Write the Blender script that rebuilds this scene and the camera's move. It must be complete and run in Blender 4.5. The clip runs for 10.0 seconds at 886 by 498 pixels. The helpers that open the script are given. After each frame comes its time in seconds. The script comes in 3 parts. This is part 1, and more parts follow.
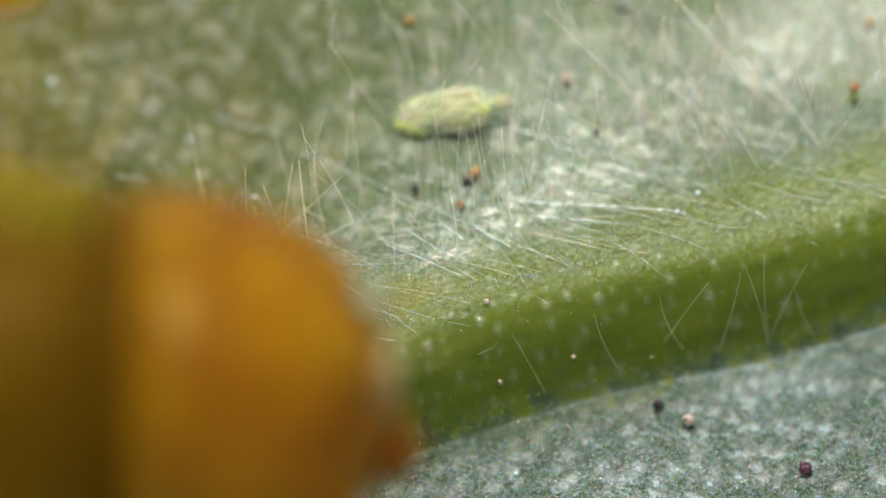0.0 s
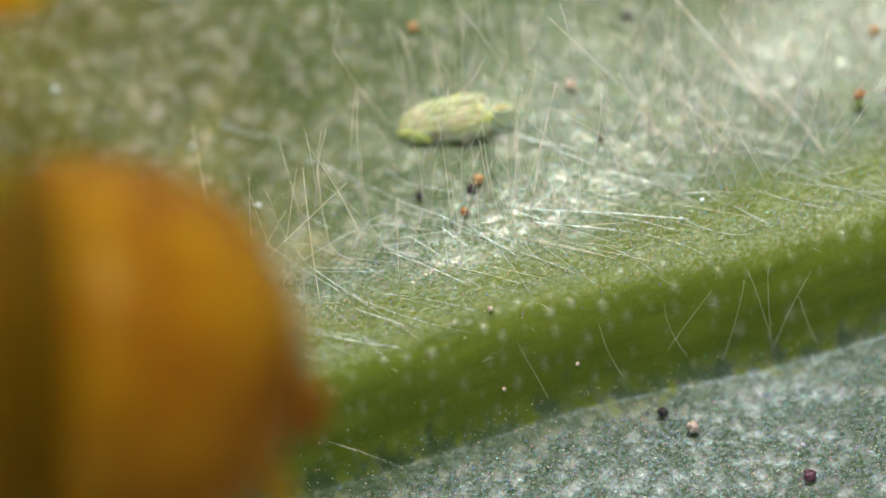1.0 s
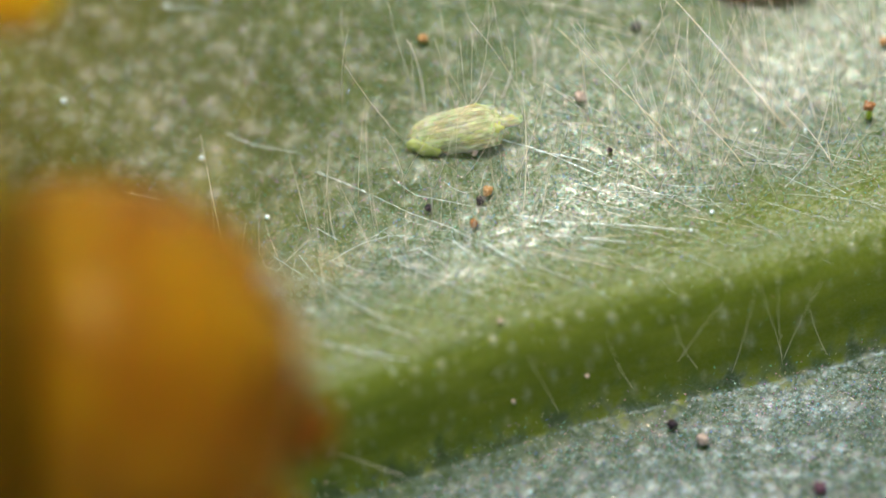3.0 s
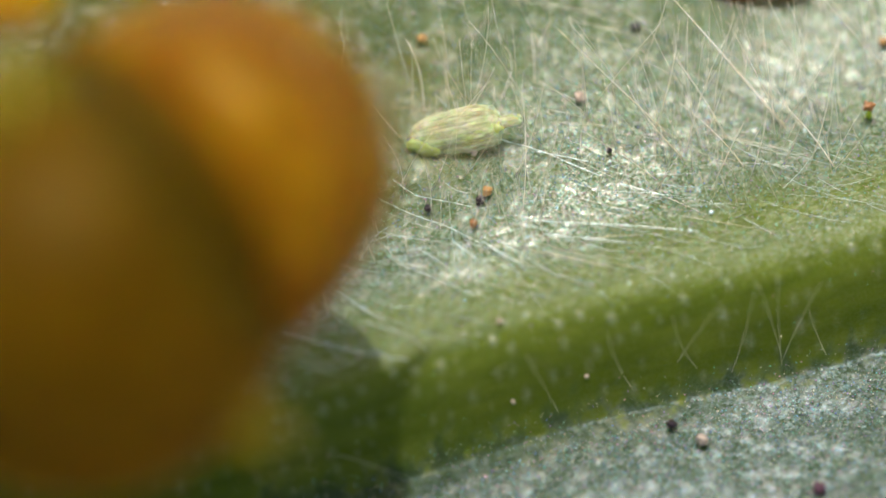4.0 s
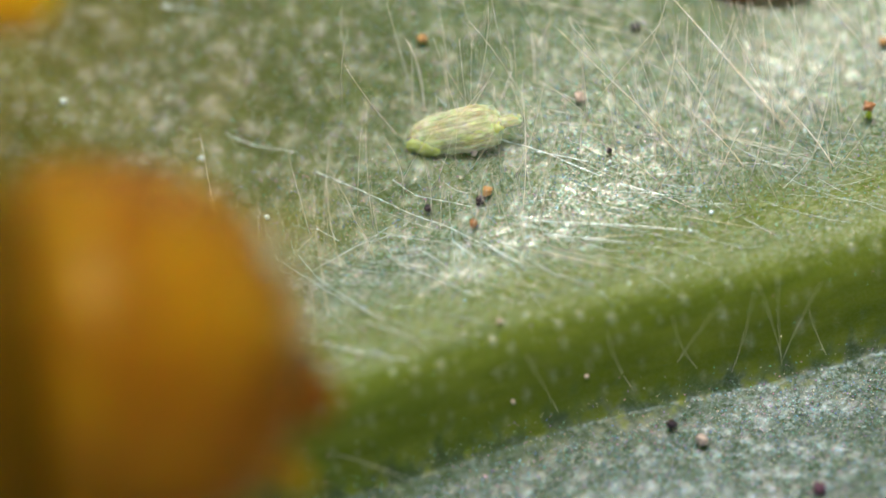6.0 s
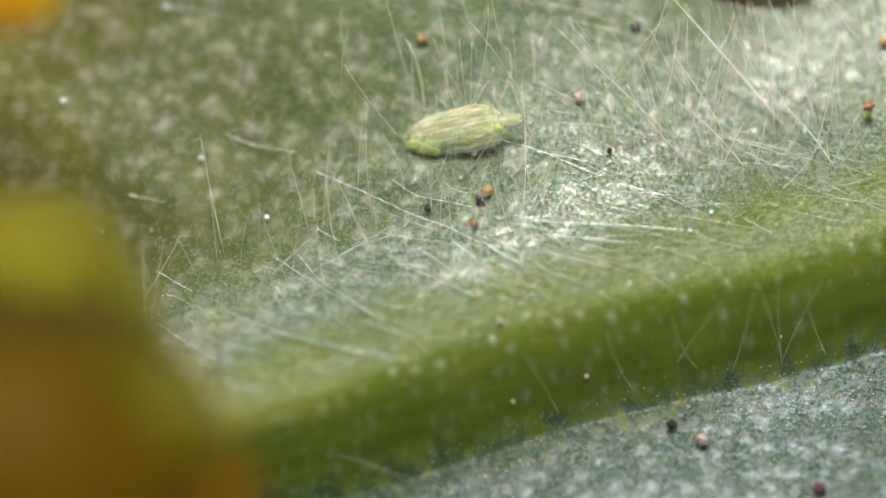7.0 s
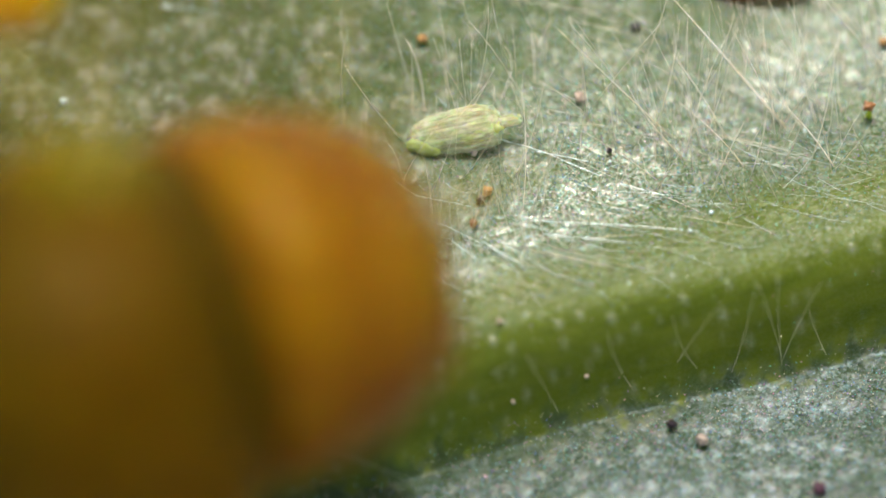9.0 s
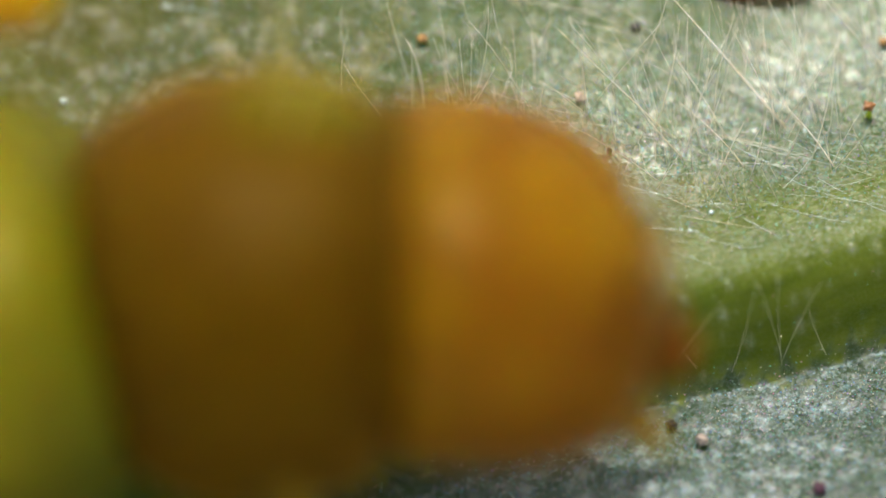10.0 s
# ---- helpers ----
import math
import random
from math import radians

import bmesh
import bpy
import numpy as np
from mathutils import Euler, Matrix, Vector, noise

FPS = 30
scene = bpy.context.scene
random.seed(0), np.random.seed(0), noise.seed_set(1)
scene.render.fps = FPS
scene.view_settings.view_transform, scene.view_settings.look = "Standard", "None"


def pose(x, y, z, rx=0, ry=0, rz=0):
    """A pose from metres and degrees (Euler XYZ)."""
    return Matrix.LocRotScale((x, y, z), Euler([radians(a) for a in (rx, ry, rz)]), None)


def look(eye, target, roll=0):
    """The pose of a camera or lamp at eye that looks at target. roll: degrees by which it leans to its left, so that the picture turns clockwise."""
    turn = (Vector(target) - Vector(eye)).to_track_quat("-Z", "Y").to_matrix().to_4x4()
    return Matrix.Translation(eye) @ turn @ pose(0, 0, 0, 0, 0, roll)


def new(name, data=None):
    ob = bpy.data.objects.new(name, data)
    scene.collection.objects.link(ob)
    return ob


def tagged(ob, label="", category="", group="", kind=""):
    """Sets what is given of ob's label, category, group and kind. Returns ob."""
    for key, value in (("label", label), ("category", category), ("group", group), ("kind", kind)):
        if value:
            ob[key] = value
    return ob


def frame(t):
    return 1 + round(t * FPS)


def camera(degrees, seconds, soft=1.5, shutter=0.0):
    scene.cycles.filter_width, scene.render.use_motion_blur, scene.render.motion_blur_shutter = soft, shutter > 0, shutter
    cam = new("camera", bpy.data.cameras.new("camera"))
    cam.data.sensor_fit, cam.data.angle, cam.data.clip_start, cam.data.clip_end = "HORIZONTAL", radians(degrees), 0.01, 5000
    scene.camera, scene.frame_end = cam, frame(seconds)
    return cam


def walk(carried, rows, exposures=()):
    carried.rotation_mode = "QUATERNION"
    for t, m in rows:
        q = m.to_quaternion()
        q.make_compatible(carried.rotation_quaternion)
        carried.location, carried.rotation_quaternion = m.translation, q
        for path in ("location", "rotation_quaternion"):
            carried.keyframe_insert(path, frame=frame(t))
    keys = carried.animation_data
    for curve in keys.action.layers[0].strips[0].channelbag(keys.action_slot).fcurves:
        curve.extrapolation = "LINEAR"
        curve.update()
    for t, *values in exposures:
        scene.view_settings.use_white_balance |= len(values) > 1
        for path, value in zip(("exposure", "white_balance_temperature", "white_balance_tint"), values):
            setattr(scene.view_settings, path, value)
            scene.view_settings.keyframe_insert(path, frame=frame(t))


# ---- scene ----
MM = 0.001
TILT = 65.0  # the lens looks down at this angle
REACH = 150 * MM  # from the lens to the middle of the view
UP = Vector((0, math.sin(radians(TILT)), math.cos(radians(TILT))))
AHEAD = Vector((0, math.cos(radians(TILT)), -math.sin(radians(TILT))))

# ---- camera: a long macro lens on a stand, nudged while it is focused deeper ----
cam = camera(1.528, 10.0, soft=1.75, shutter=0.3)
cam.data.dof.use_dof = True
cam.data.dof.focus_distance = REACH + 0.09 * MM
cam.data.dof.aperture_fstop = 102


def stand(side, down, back):
    """The lens, shifted from its resting place by millimetres."""
    off = Vector((side, 0, 0)) * MM - UP * down * MM - AHEAD * back * MM
    return look(-AHEAD * REACH + off, off)


walk(cam, [(0.0, stand(0.058, 0.087, 0.35)), (0.5, stand(0.053, 0.080, 0.32)), (1.0, stand(0.040, 0.055, 0.25)),
           (1.5, stand(0.012, 0.020, 0.09)), (2.0, stand(-0.002, 0.007, 0.02)), (2.5, stand(-0.003, 0.003, 0.0)),
           (4.0, stand(0, 0, 0)), (10.0, stand(0, 0, 0))])

# ---- light ----
sun_way = Vector((-0.03, 0.24, 1.0)).normalized()
world = bpy.data.worlds.new("sky")
scene.world = world
world.use_nodes = True
wn = world.node_tree.nodes
sky = wn.new("ShaderNodeTexSky")
sky.sky_type, sky.sun_disc = "NISHITA", False
sky.air_density, sky.dust_density, sky.ozone_density = 0.8, 3.0, 0.6
sky.sun_elevation, sky.sun_rotation = math.asin(sun_way.z), math.atan2(sun_way.x, sun_way.y)
sky_tint = wn.new("ShaderNodeMix")  # warm tint multiplied into the sky's colour
sky_tint.data_type, sky_tint.blend_type = "RGBA", "MULTIPLY"
sky_tint.inputs[0].default_value = 1.0
sky_tint.inputs[7].default_value = (1.0, 0.93, 0.76, 1)
world.node_tree.links.new(sky.outputs[0], sky_tint.inputs[6])
world.node_tree.links.new(sky_tint.outputs[2], wn["Background"].inputs[0])
wn["Background"].inputs[1].default_value = 0.22
sun_data = bpy.data.lights.new("sun", "SUN")
sun_data.energy, sun_data.angle, sun_data.color = 3.1, radians(1.5), (1.0, 0.95, 0.86)
sun = new("sun", sun_data)
sun.matrix_world = look(sun_way * 0.3, (0, 0, 0))
scene.view_settings.exposure = 0.0


# ---- materials ----
class Mat:
    """A small builder of node materials."""

    def __init__(self, name, rough=0.5, **values):
        self.m = bpy.data.materials.new(name)
        self.m.use_nodes = True
        self.t = self.m.node_tree
        self.b = self.t.nodes["Principled BSDF"]
        self.b.inputs["Roughness"].default_value = rough
        for k, v in values.items():
            self.b.inputs[k.replace("_", " ")].default_value = v
        self.c = self.t.nodes.new("ShaderNodeTexCoord").outputs["Object"]

    def node(self, kind, **values):
        n = self.t.nodes.new(kind)
        for k, v in values.items():
            n.inputs[k].default_value = v
        return n

    def link(self, a, b):
        self.t.links.new(a, b)

    def noise(self, size, detail=3.0, rough=0.55, stretch=None):
        """Noise whose features are about size millimetres across."""
        n = self.node("ShaderNodeTexNoise", Scale=1 / (size * MM), Detail=detail, Roughness=rough)
        c = self.c
        if stretch:
            mp = self.node("ShaderNodeMapping", Scale=stretch[0], Rotation=(0, 0, radians(stretch[1])))
            mp.vector_type = "TEXTURE"
            self.link(c, mp.inputs["Vector"])
            c = mp.outputs[0]
        self.link(c, n.inputs["Vector"])
        return n.outputs["Fac"]

    def ramp(self, fac, *stops):
        r = self.node("ShaderNodeValToRGB")
        e = r.color_ramp.elements
        while len(e) < len(stops):
            e.new(0.5)
        for el, (at, col) in zip(e, stops):
            el.position, el.color = at, ((*col, 1) if isinstance(col, tuple) else (col, col, col, 1))
        self.link(fac, r.inputs[0])
        return r.outputs[0]

    def mix(self, fac, a, b, how="MIX"):
        n = self.t.nodes.new("ShaderNodeMix")
        n.data_type, n.blend_type = "RGBA", how
        for sock, v in ((n.inputs[0], fac), (n.inputs[6], a), (n.inputs[7], b)):
            if isinstance(v, (int, float)):
                sock.default_value = v
            elif isinstance(v, tuple):
                sock.default_value = (*v, 1)
            else:
                self.link(v, sock)
        return n.outputs[2]

    def math(self, how, a, b):
        n = self.t.nodes.new("ShaderNodeMath")
        n.operation = how
        for sock, v in zip(n.inputs, (a, b)):
            if isinstance(v, (int, float)):
                sock.default_value = v
            else:
                self.link(v, sock)
        return n.outputs[0]

    def attr(self, name):
        n = self.t.nodes.new("ShaderNodeAttribute")
        n.attribute_name = name
        return n.outputs["Fac"]

    def colour(self, out):
        self.link(out, self.b.inputs["Base Color"])
        return self

    def bump(self, height, micron, strength=1.0):
        n = self.node("ShaderNodeBump", Strength=strength, Distance=micron * 1e-6)
        self.link(height, n.inputs["Height"])
        self.link(n.outputs[0], self.b.inputs["Normal"])
        return self


def leaf_material():
    """Green skin under a thin wax film that shines where it faces the light and where sheen is painted in."""
    k = Mat("leaf skin", 0.42, Subsurface_Weight=0.6, Subsurface_Radius=(0.20, 0.28, 0.02), Subsurface_Scale=MM, IOR=2.45)
    wart, sheen, cool, ribbed = k.attr("wart"), k.attr("sheen"), k.attr("cool"), k.attr("rib")
    blade = k.ramp(k.noise(0.22, 4), (0.3, (0.044, 0.080, 0.018)), (0.7, (0.086, 0.132, 0.034)))
    blade = k.mix(k.attr("olive"), blade, k.ramp(k.noise(0.35, 4), (0.3, (0.058, 0.060, 0.008)), (0.7, (0.112, 0.106, 0.016))))
    rib = k.ramp(k.noise(0.09, 4, 0.6, ((4, 1, 1), 20)), (0.3, (0.066, 0.098, 0.007)), (0.7, (0.112, 0.148, 0.016)))
    streaks = k.math("MULTIPLY", k.ramp(k.noise(0.011, 2, 0.5, ((4, 1, 1), 18.3)), (0.44, 0.0), (0.62, 1.0)), k.attr("flank"))
    rib = k.mix(k.math("MULTIPLY", streaks, 0.28), rib, (0.22, 0.27, 0.08))
    near = k.ramp(k.noise(0.12, 5, 0.7), (0.3, (0.022, 0.046, 0.012)), (0.7, (0.050, 0.078, 0.026)))
    base = k.mix(ribbed, k.mix(cool, blade, near), rib)
    # pale wax on the warts; between them a whitish sheen painted into the colour
    pale = k.ramp(k.noise(0.16, 3, 0.6), (0.3, (0.33, 0.30, 0.25)), (0.7, (0.48, 0.45, 0.40)))
    dots = k.math("MULTIPLY", wart, k.ramp(k.noise(0.20, 2, 0.6), (0.32, 0.15), (0.62, 0.50)))
    pale_sheen = k.math("MULTIPLY", k.ramp(k.noise(0.018, 3, 0.7), (0.46, 0.0), (0.70, 0.42)), k.math("MULTIPLY", sheen, 0.8))
    k.colour(k.mix(pale_sheen, k.mix(dots, base, pale), (0.44, 0.50, 0.46)))
    film = k.math("ADD", k.math("MULTIPLY", wart, 0.55), k.math("MULTIPLY", k.ramp(k.noise(0.018, 3, 0.8), (0.36, 0.0), (0.64, 1.0)), 0.60))
    patch = k.ramp(k.noise(0.10, 3, 0.6), (0.36, 0.74), (0.64, 1.02))
    shine = k.math("MULTIPLY", k.math("MULTIPLY", k.ramp(film, (0.10, 0.06), (0.95, 1.0)), patch), k.ramp(sheen, (0.02, 0.10), (0.8, 1.0)))
    k.link(k.math("ADD", shine, k.math("MULTIPLY", streaks, 0.14)), k.b.inputs["Specular IOR Level"])
    grain = k.noise(0.010, 2, 0.7)
    k.link(k.ramp(grain, (0.35, 0.54), (0.65, 0.30)), k.b.inputs["Roughness"])
    # noise hues paint iridescent specks into the gloss
    tint = k.ramp(k.noise(0.011, 1), (0.30, (0.18, 0.34, 1.0)), (0.40, (0.45, 1.0, 0.72)), (0.50, (1.0, 0.98, 0.94)), (0.60, (1.0, 0.96, 0.92)), (0.70, (1.0, 0.55, 0.72)))
    k.link(k.mix(k.math("MULTIPLY", cool, 0.45), tint, (0.34, 0.62, 1.0)), k.b.inputs["Specular Tint"])
    k.bump(k.math("ADD", grain, k.math("MULTIPLY", k.noise(0.03, 2), 1.2)), 2.2, 0.8)
    return k.m


def fibre_material(name, dark, light, size, rough, shine=0.5, film=0.0):
    """Thin clear fibres that pass light on; film: how far painted thin-film colours and glints go into their gloss."""
    k = Mat(name, rough, Subsurface_Weight=0.25, Subsurface_Radius=(0.006, 0.006, 0.006), Subsurface_Scale=MM, IOR=1.9)
    k.colour(k.ramp(k.noise(size, 3), (0.35, dark), (0.65, light)))
    k.bump(k.noise(size * 0.3, 2), 1.5, 0.6)
    hues = k.ramp(k.noise(0.035, 1), (0.32, (0.25, 0.45, 1.0)), (0.42, (0.5, 1.0, 0.85)), (0.50, (1.0, 1.0, 1.0)), (0.62, (1.0, 0.97, 0.9)), (0.70, (1.0, 0.6, 0.85)))
    k.link(k.mix(film, (1.0, 0.95, 0.85), hues), k.b.inputs["Specular Tint"])
    k.link(k.ramp(k.noise(0.05, 2), (0.38, 0.25 * shine), (0.62, shine)), k.b.inputs["Specular IOR Level"])
    # metallic patches stand in for bright glints along the fibre
    k.link(k.ramp(k.noise(0.03, 2), (0.42, 0.15 * film), (0.60, 0.75 * film)), k.b.inputs["Metallic"])
    return k.m


def grain_material():
    k = Mat("wax grains", 0.31, IOR=2.0, Metallic=0.6)
    island = k.t.nodes.new("ShaderNodeNewGeometry").outputs["Random Per Island"]
    # saturated hues by grain stand in for rainbow glints
    k.colour(k.ramp(island, (0.0, (0.10, 0.20, 0.85)), (0.24, (0.12, 0.75, 0.50)), (0.40, (0.62, 0.68, 0.55)), (0.66, (0.75, 0.68, 0.48)), (0.82, (0.80, 0.28, 0.50)), (1.0, (0.16, 0.20, 0.85))))
    k.b.inputs["Specular IOR Level"].default_value = 1.0
    return k.m


def shell_material(name, dark, light, size, rough=0.48, sub=0.9, bump=6, shine=0.12):
    k = Mat(name, rough, Subsurface_Weight=sub, Subsurface_Radius=(1.0, 0.42, 0.05), Subsurface_Scale=3 * MM)
    k.b.inputs["Specular Tint"].default_value = (1.0, 0.75, 0.3, 1)
    k.b.inputs["Specular IOR Level"].default_value = shine
    k.colour(k.ramp(k.noise(size, 4, 0.6), (0.32, dark), (0.68, light)))
    k.bump(k.noise(0.05, 3), bump, 0.6)
    return k.m


def head_material():
    """Amber shell with darker clouds and yellow glints painted into its colour."""
    k = Mat("head shell", 0.40, Subsurface_Weight=0.9, Subsurface_Radius=(1.0, 0.42, 0.05), Subsurface_Scale=6 * MM)
    k.b.inputs["Specular Tint"].default_value = (1.0, 0.75, 0.3, 1)
    k.b.inputs["Specular IOR Level"].default_value = 0.24
    shell = k.ramp(k.noise(0.55, 3, 0.5), (0.30, (0.128, 0.049, 0.001)), (0.52, (0.176, 0.082, 0.001)), (0.72, (0.226, 0.114, 0.001)))
    # stretched noise patches stand in for yellow highlights
    glinting = k.ramp(k.noise(0.26, 2, 0.5, ((1, 2.2, 1), 25)), (0.60, 0.0), (0.72, 0.4))
    k.colour(k.mix(glinting, shell, (0.40, 0.22, 0.004)))
    k.bump(k.noise(0.05, 3), 6, 0.6)
    return k.m


def shield_material():
    """Olive-brown skin with a clear yellow-green patch behind the neck."""
    k = Mat("thorax shield", 0.48, Subsurface_Weight=1.0, Subsurface_Radius=(1.0, 0.6, 0.05), Subsurface_Scale=9 * MM)
    k.b.inputs["Specular Tint"].default_value = (1.0, 0.75, 0.3, 1)
    k.b.inputs["Specular IOR Level"].default_value = 0.12
    skin = k.ramp(k.noise(0.5, 4, 0.6), (0.32, (0.048, 0.025, 0.0)), (0.68, (0.068, 0.037, 0.001)))
    far = k.node("ShaderNodeVectorMath")
    far.operation = "DISTANCE"
    far.inputs[1].default_value = (0.22 * MM, -0.42 * MM, 0.80 * MM)
    k.link(k.c, far.inputs[0])
    spot = k.math("ADD", k.math("MULTIPLY", far.outputs["Value"], 1 / MM), k.math("MULTIPLY", k.noise(0.3, 2), 0.5))
    k.colour(k.mix(k.ramp(spot, (0.36, 0.6), (0.72, 0.0)), skin, (0.080, 0.092, 0.001)))
    k.bump(k.noise(0.05, 3), 6, 0.6)
    return k.m


def husk_material():
    """Pale dry skin, thin enough to see through between its ribs."""
    k = Mat("cast skin", 0.4, Subsurface_Weight=0.8, Subsurface_Radius=(1.0, 0.42, 0.05), Subsurface_Scale=0.08 * MM, Transmission_Weight=0.12)
    k.b.inputs["Specular Tint"].default_value = (1.0, 0.75, 0.3, 1)
    k.b.inputs["Specular IOR Level"].default_value = 0.12
    k.colour(k.ramp(k.noise(0.05, 4, 0.6), (0.32, (0.54, 0.58, 0.32)), (0.68, (0.72, 0.75, 0.56))))
    k.link(k.ramp(k.noise(0.022, 3, 0.6, ((5, 1, 1), 0)), (0.38, 0.38), (0.62, 0.88)), k.b.inputs["Alpha"])
    k.bump(k.noise(0.05, 3), 10, 0.6)
    return k.m


def plain_material(name, dark, light, size, rough=0.5, bump=2.0, **values):
    k = Mat(name, rough, **values)
    k.colour(k.ramp(k.noise(size, 3), (0.3, dark), (0.7, light)))
    k.bump(k.noise(size * 0.4, 2), bump, 0.6)
    return k.m


LEAF = leaf_material()
UNDER = plain_material("leaf underside", (0.06, 0.1, 0.03), (0.11, 0.16, 0.05), 0.4)
HAIR = fibre_material("plant hair", (0.82, 0.70, 0.46), (0.98, 0.95, 0.88), 0.10, 0.32, 0.8, 0.35)
SILK = fibre_material("silk", (0.62, 0.88, 0.92), (1.0, 1.0, 0.99), 0.014, 0.30, 1.0, 1.0)
GRAIN = grain_material()
STALK = plain_material("gland stalk", (0.20, 0.26, 0.03), (0.30, 0.36, 0.06), 0.03, Subsurface_Weight=0.9, Subsurface_Radius=(0.1, 0.1, 0.02), Subsurface_Scale=MM)
HEAD = head_material()
COLLAR = shell_material("neck skin", (0.074, 0.038, 0.0), (0.106, 0.055, 0.001), 0.2, 0.6)
COLLAR.node_tree.nodes["Principled BSDF"].inputs["Subsurface Scale"].default_value = 0.8 * MM
SHIELD = shield_material()
SKIN = shell_material("body skin", (0.088, 0.086, 0.001), (0.150, 0.146, 0.002), 0.4, 0.42, shine=0.4)
AMBER = shell_material("claw", (0.15, 0.050, 0.002), (0.25, 0.09, 0.006), 0.06)
JAW = shell_material("jaw", (0.045, 0.013, 0.001), (0.085, 0.026, 0.003), 0.1)
LEGSHELL = shell_material("leg shell", (0.075, 0.034, 0.002), (0.13, 0.060, 0.004), 0.08)
PALE = shell_material("pale membrane", (0.30, 0.24, 0.13), (0.44, 0.37, 0.24), 0.1)
CREAM = shell_material("cream face", (0.20, 0.12, 0.04), (0.34, 0.23, 0.11), 0.12)
BRISTLE = plain_material("bristle", (0.62, 0.44, 0.10), (0.9, 0.74, 0.34), 0.1, 0.25)
CAST = husk_material()
CASTGREEN = shell_material("cast skin yolk", (0.60, 0.66, 0.09), (0.78, 0.82, 0.24), 0.03, 0.35, 0.6)
FRASS = shell_material("frass", (0.11, 0.022, 0.006), (0.24, 0.06, 0.018), 0.08, 0.8, 0.8, 12)
RESIN = shell_material("amber crumb", (0.36, 0.16, 0.005), (0.52, 0.27, 0.012), 0.15)
PLATE = plain_material("stage plate", (0.45, 0.46, 0.45), (0.55, 0.55, 0.54), 8.0)


# ---- mesh helpers (all sizes in millimetres) ----
def mesh_of(name, verts, faces, material, smooth=True):
    me = bpy.data.meshes.new(name)
    me.from_pydata([tuple(c * MM for c in v) for v in verts], [], faces)
    me.materials.append(material)
    if smooth:
        me.shade_smooth()
    return me


def part(name, me, parent, label="", at=None):
    ob = new(name, me)
    ob.parent = parent
    if at is not None:
        ob.matrix_basis = at
    return tagged(ob, label)


def at_mm(x, y, z, rx=0, ry=0, rz=0):
    return pose(x * MM, y * MM, z * MM, rx, ry, rz)


def lathe(profile, sides=32, shape=None):
    """A closed round body along +x from rows (x, radius); shape(x, a, r) gives back the point."""
    verts, faces = [], []
    for x, r in profile:
        for i in range(sides):
            a = 2 * math.pi * i / sides
            verts.append(shape(x, a, r) if shape else (x, r * math.cos(a), r * math.sin(a)))
    n = len(profile)
    for j in range(n - 1):
        for i in range(sides):
            k = (i + 1) % sides
            faces.append((j * sides + i, (j + 1) * sides + i, (j + 1) * sides + k, j * sides + k))
    faces.append(tuple(range(sides))[::1])
    faces.append(tuple((n - 1) * sides + i for i in range(sides))[::-1])
    return verts, faces


def oval(rx, ry, rz, rows=24, sides=36, dent=0.0, seed=0.0, size=0.5):
    """A rounded, slightly uneven body."""
    def shape(x, a, r):
        v = Vector((x, r * math.cos(a) * ry, r * math.sin(a) * rz))
        return tuple(v * (1 + dent * noise.noise(v / size + Vector((seed, 0, 0)))))
    prof = []
    for j in range(rows + 1):
        b = math.pi * (0.012 + 0.976 * j / rows)
        prof.append((-rx * math.cos(b), math.sin(b)))
    return lathe(prof, sides, shape)


def tube(points, r0, r1, sides=5, knots=0.0):
    """A thin tapered tube along points, with knots if wanted."""
    pts = [Vector(q) for q in points]
    verts, faces = [], []
    n = len(pts)
    for j, q in enumerate(pts):
        way = (pts[min(j + 1, n - 1)] - pts[max(j - 1, 0)]).normalized()
        u = way.cross(Vector((0.31, 0.2, 0.93))).normalized()
        v = way.cross(u)
        r = (r0 + (r1 - r0) * j / (n - 1)) * (1 + knots * (random.random() ** 2 - 0.35))
        for i in range(sides):
            a = 2 * math.pi * i / sides
            verts.append(tuple(q + (u * math.cos(a) + v * math.sin(a)) * r))
    for j in range(n - 1):
        for i in range(sides):
            k = (i + 1) % sides
            faces.append((j * sides + i, j * sides + k, (j + 1) * sides + k, (j + 1) * sides + i))
    faces += [tuple(range(sides))[::-1], tuple((n - 1) * sides + i for i in range(sides))]
    return verts, faces


def bend(a, b, sag=(0, 0, 0), steps=8):
    """Points of a gentle arc from a to b."""
    a, b, sag = Vector(a), Vector(b), Vector(sag)
    return [a.lerp(b, i / steps) + sag * (4 * (i / steps) * (1 - i / steps)) for i in range(steps + 1)]


# ---- the leaf ----
RIB_AT, RIB_WAY, BOW = np.array((0.0, -0.475)), np.array((0.9494, 0.3140)), 0.022


def smooth(v, a, b):
    k = np.clip((v - a) / (b - a), 0, 1)
    return k * k * (3 - 2 * k)


def across(x, y):
    """The distance beyond the crest of the midrib; it bows a little along its length."""
    dx, dy = x - RIB_AT[0], y - RIB_AT[1]
    along = dx * RIB_WAY[0] + dy * RIB_WAY[1]
    u = dy * RIB_WAY[0] - dx * RIB_WAY[1] - BOW * np.cos(2.6 * (along - 0.5)) * np.exp(-(along / 3.5) ** 2)
    # the midrib widens towards the leaf's base
    return u + 0.028 * np.clip(along, -2.5, 4.0) * smooth(-u, -0.05, 0.25), along


def waves(x, y):
    return (0.030 * np.sin(1.9 * x + 0.7 * y + 1.0) * np.cos(1.3 * y - 0.6 * x) + 0.012 * np.sin(5.1 * x - 3.3 * y)
            + 0.010 * np.cos(4.2 * y + 2.7 * x + 2.0))


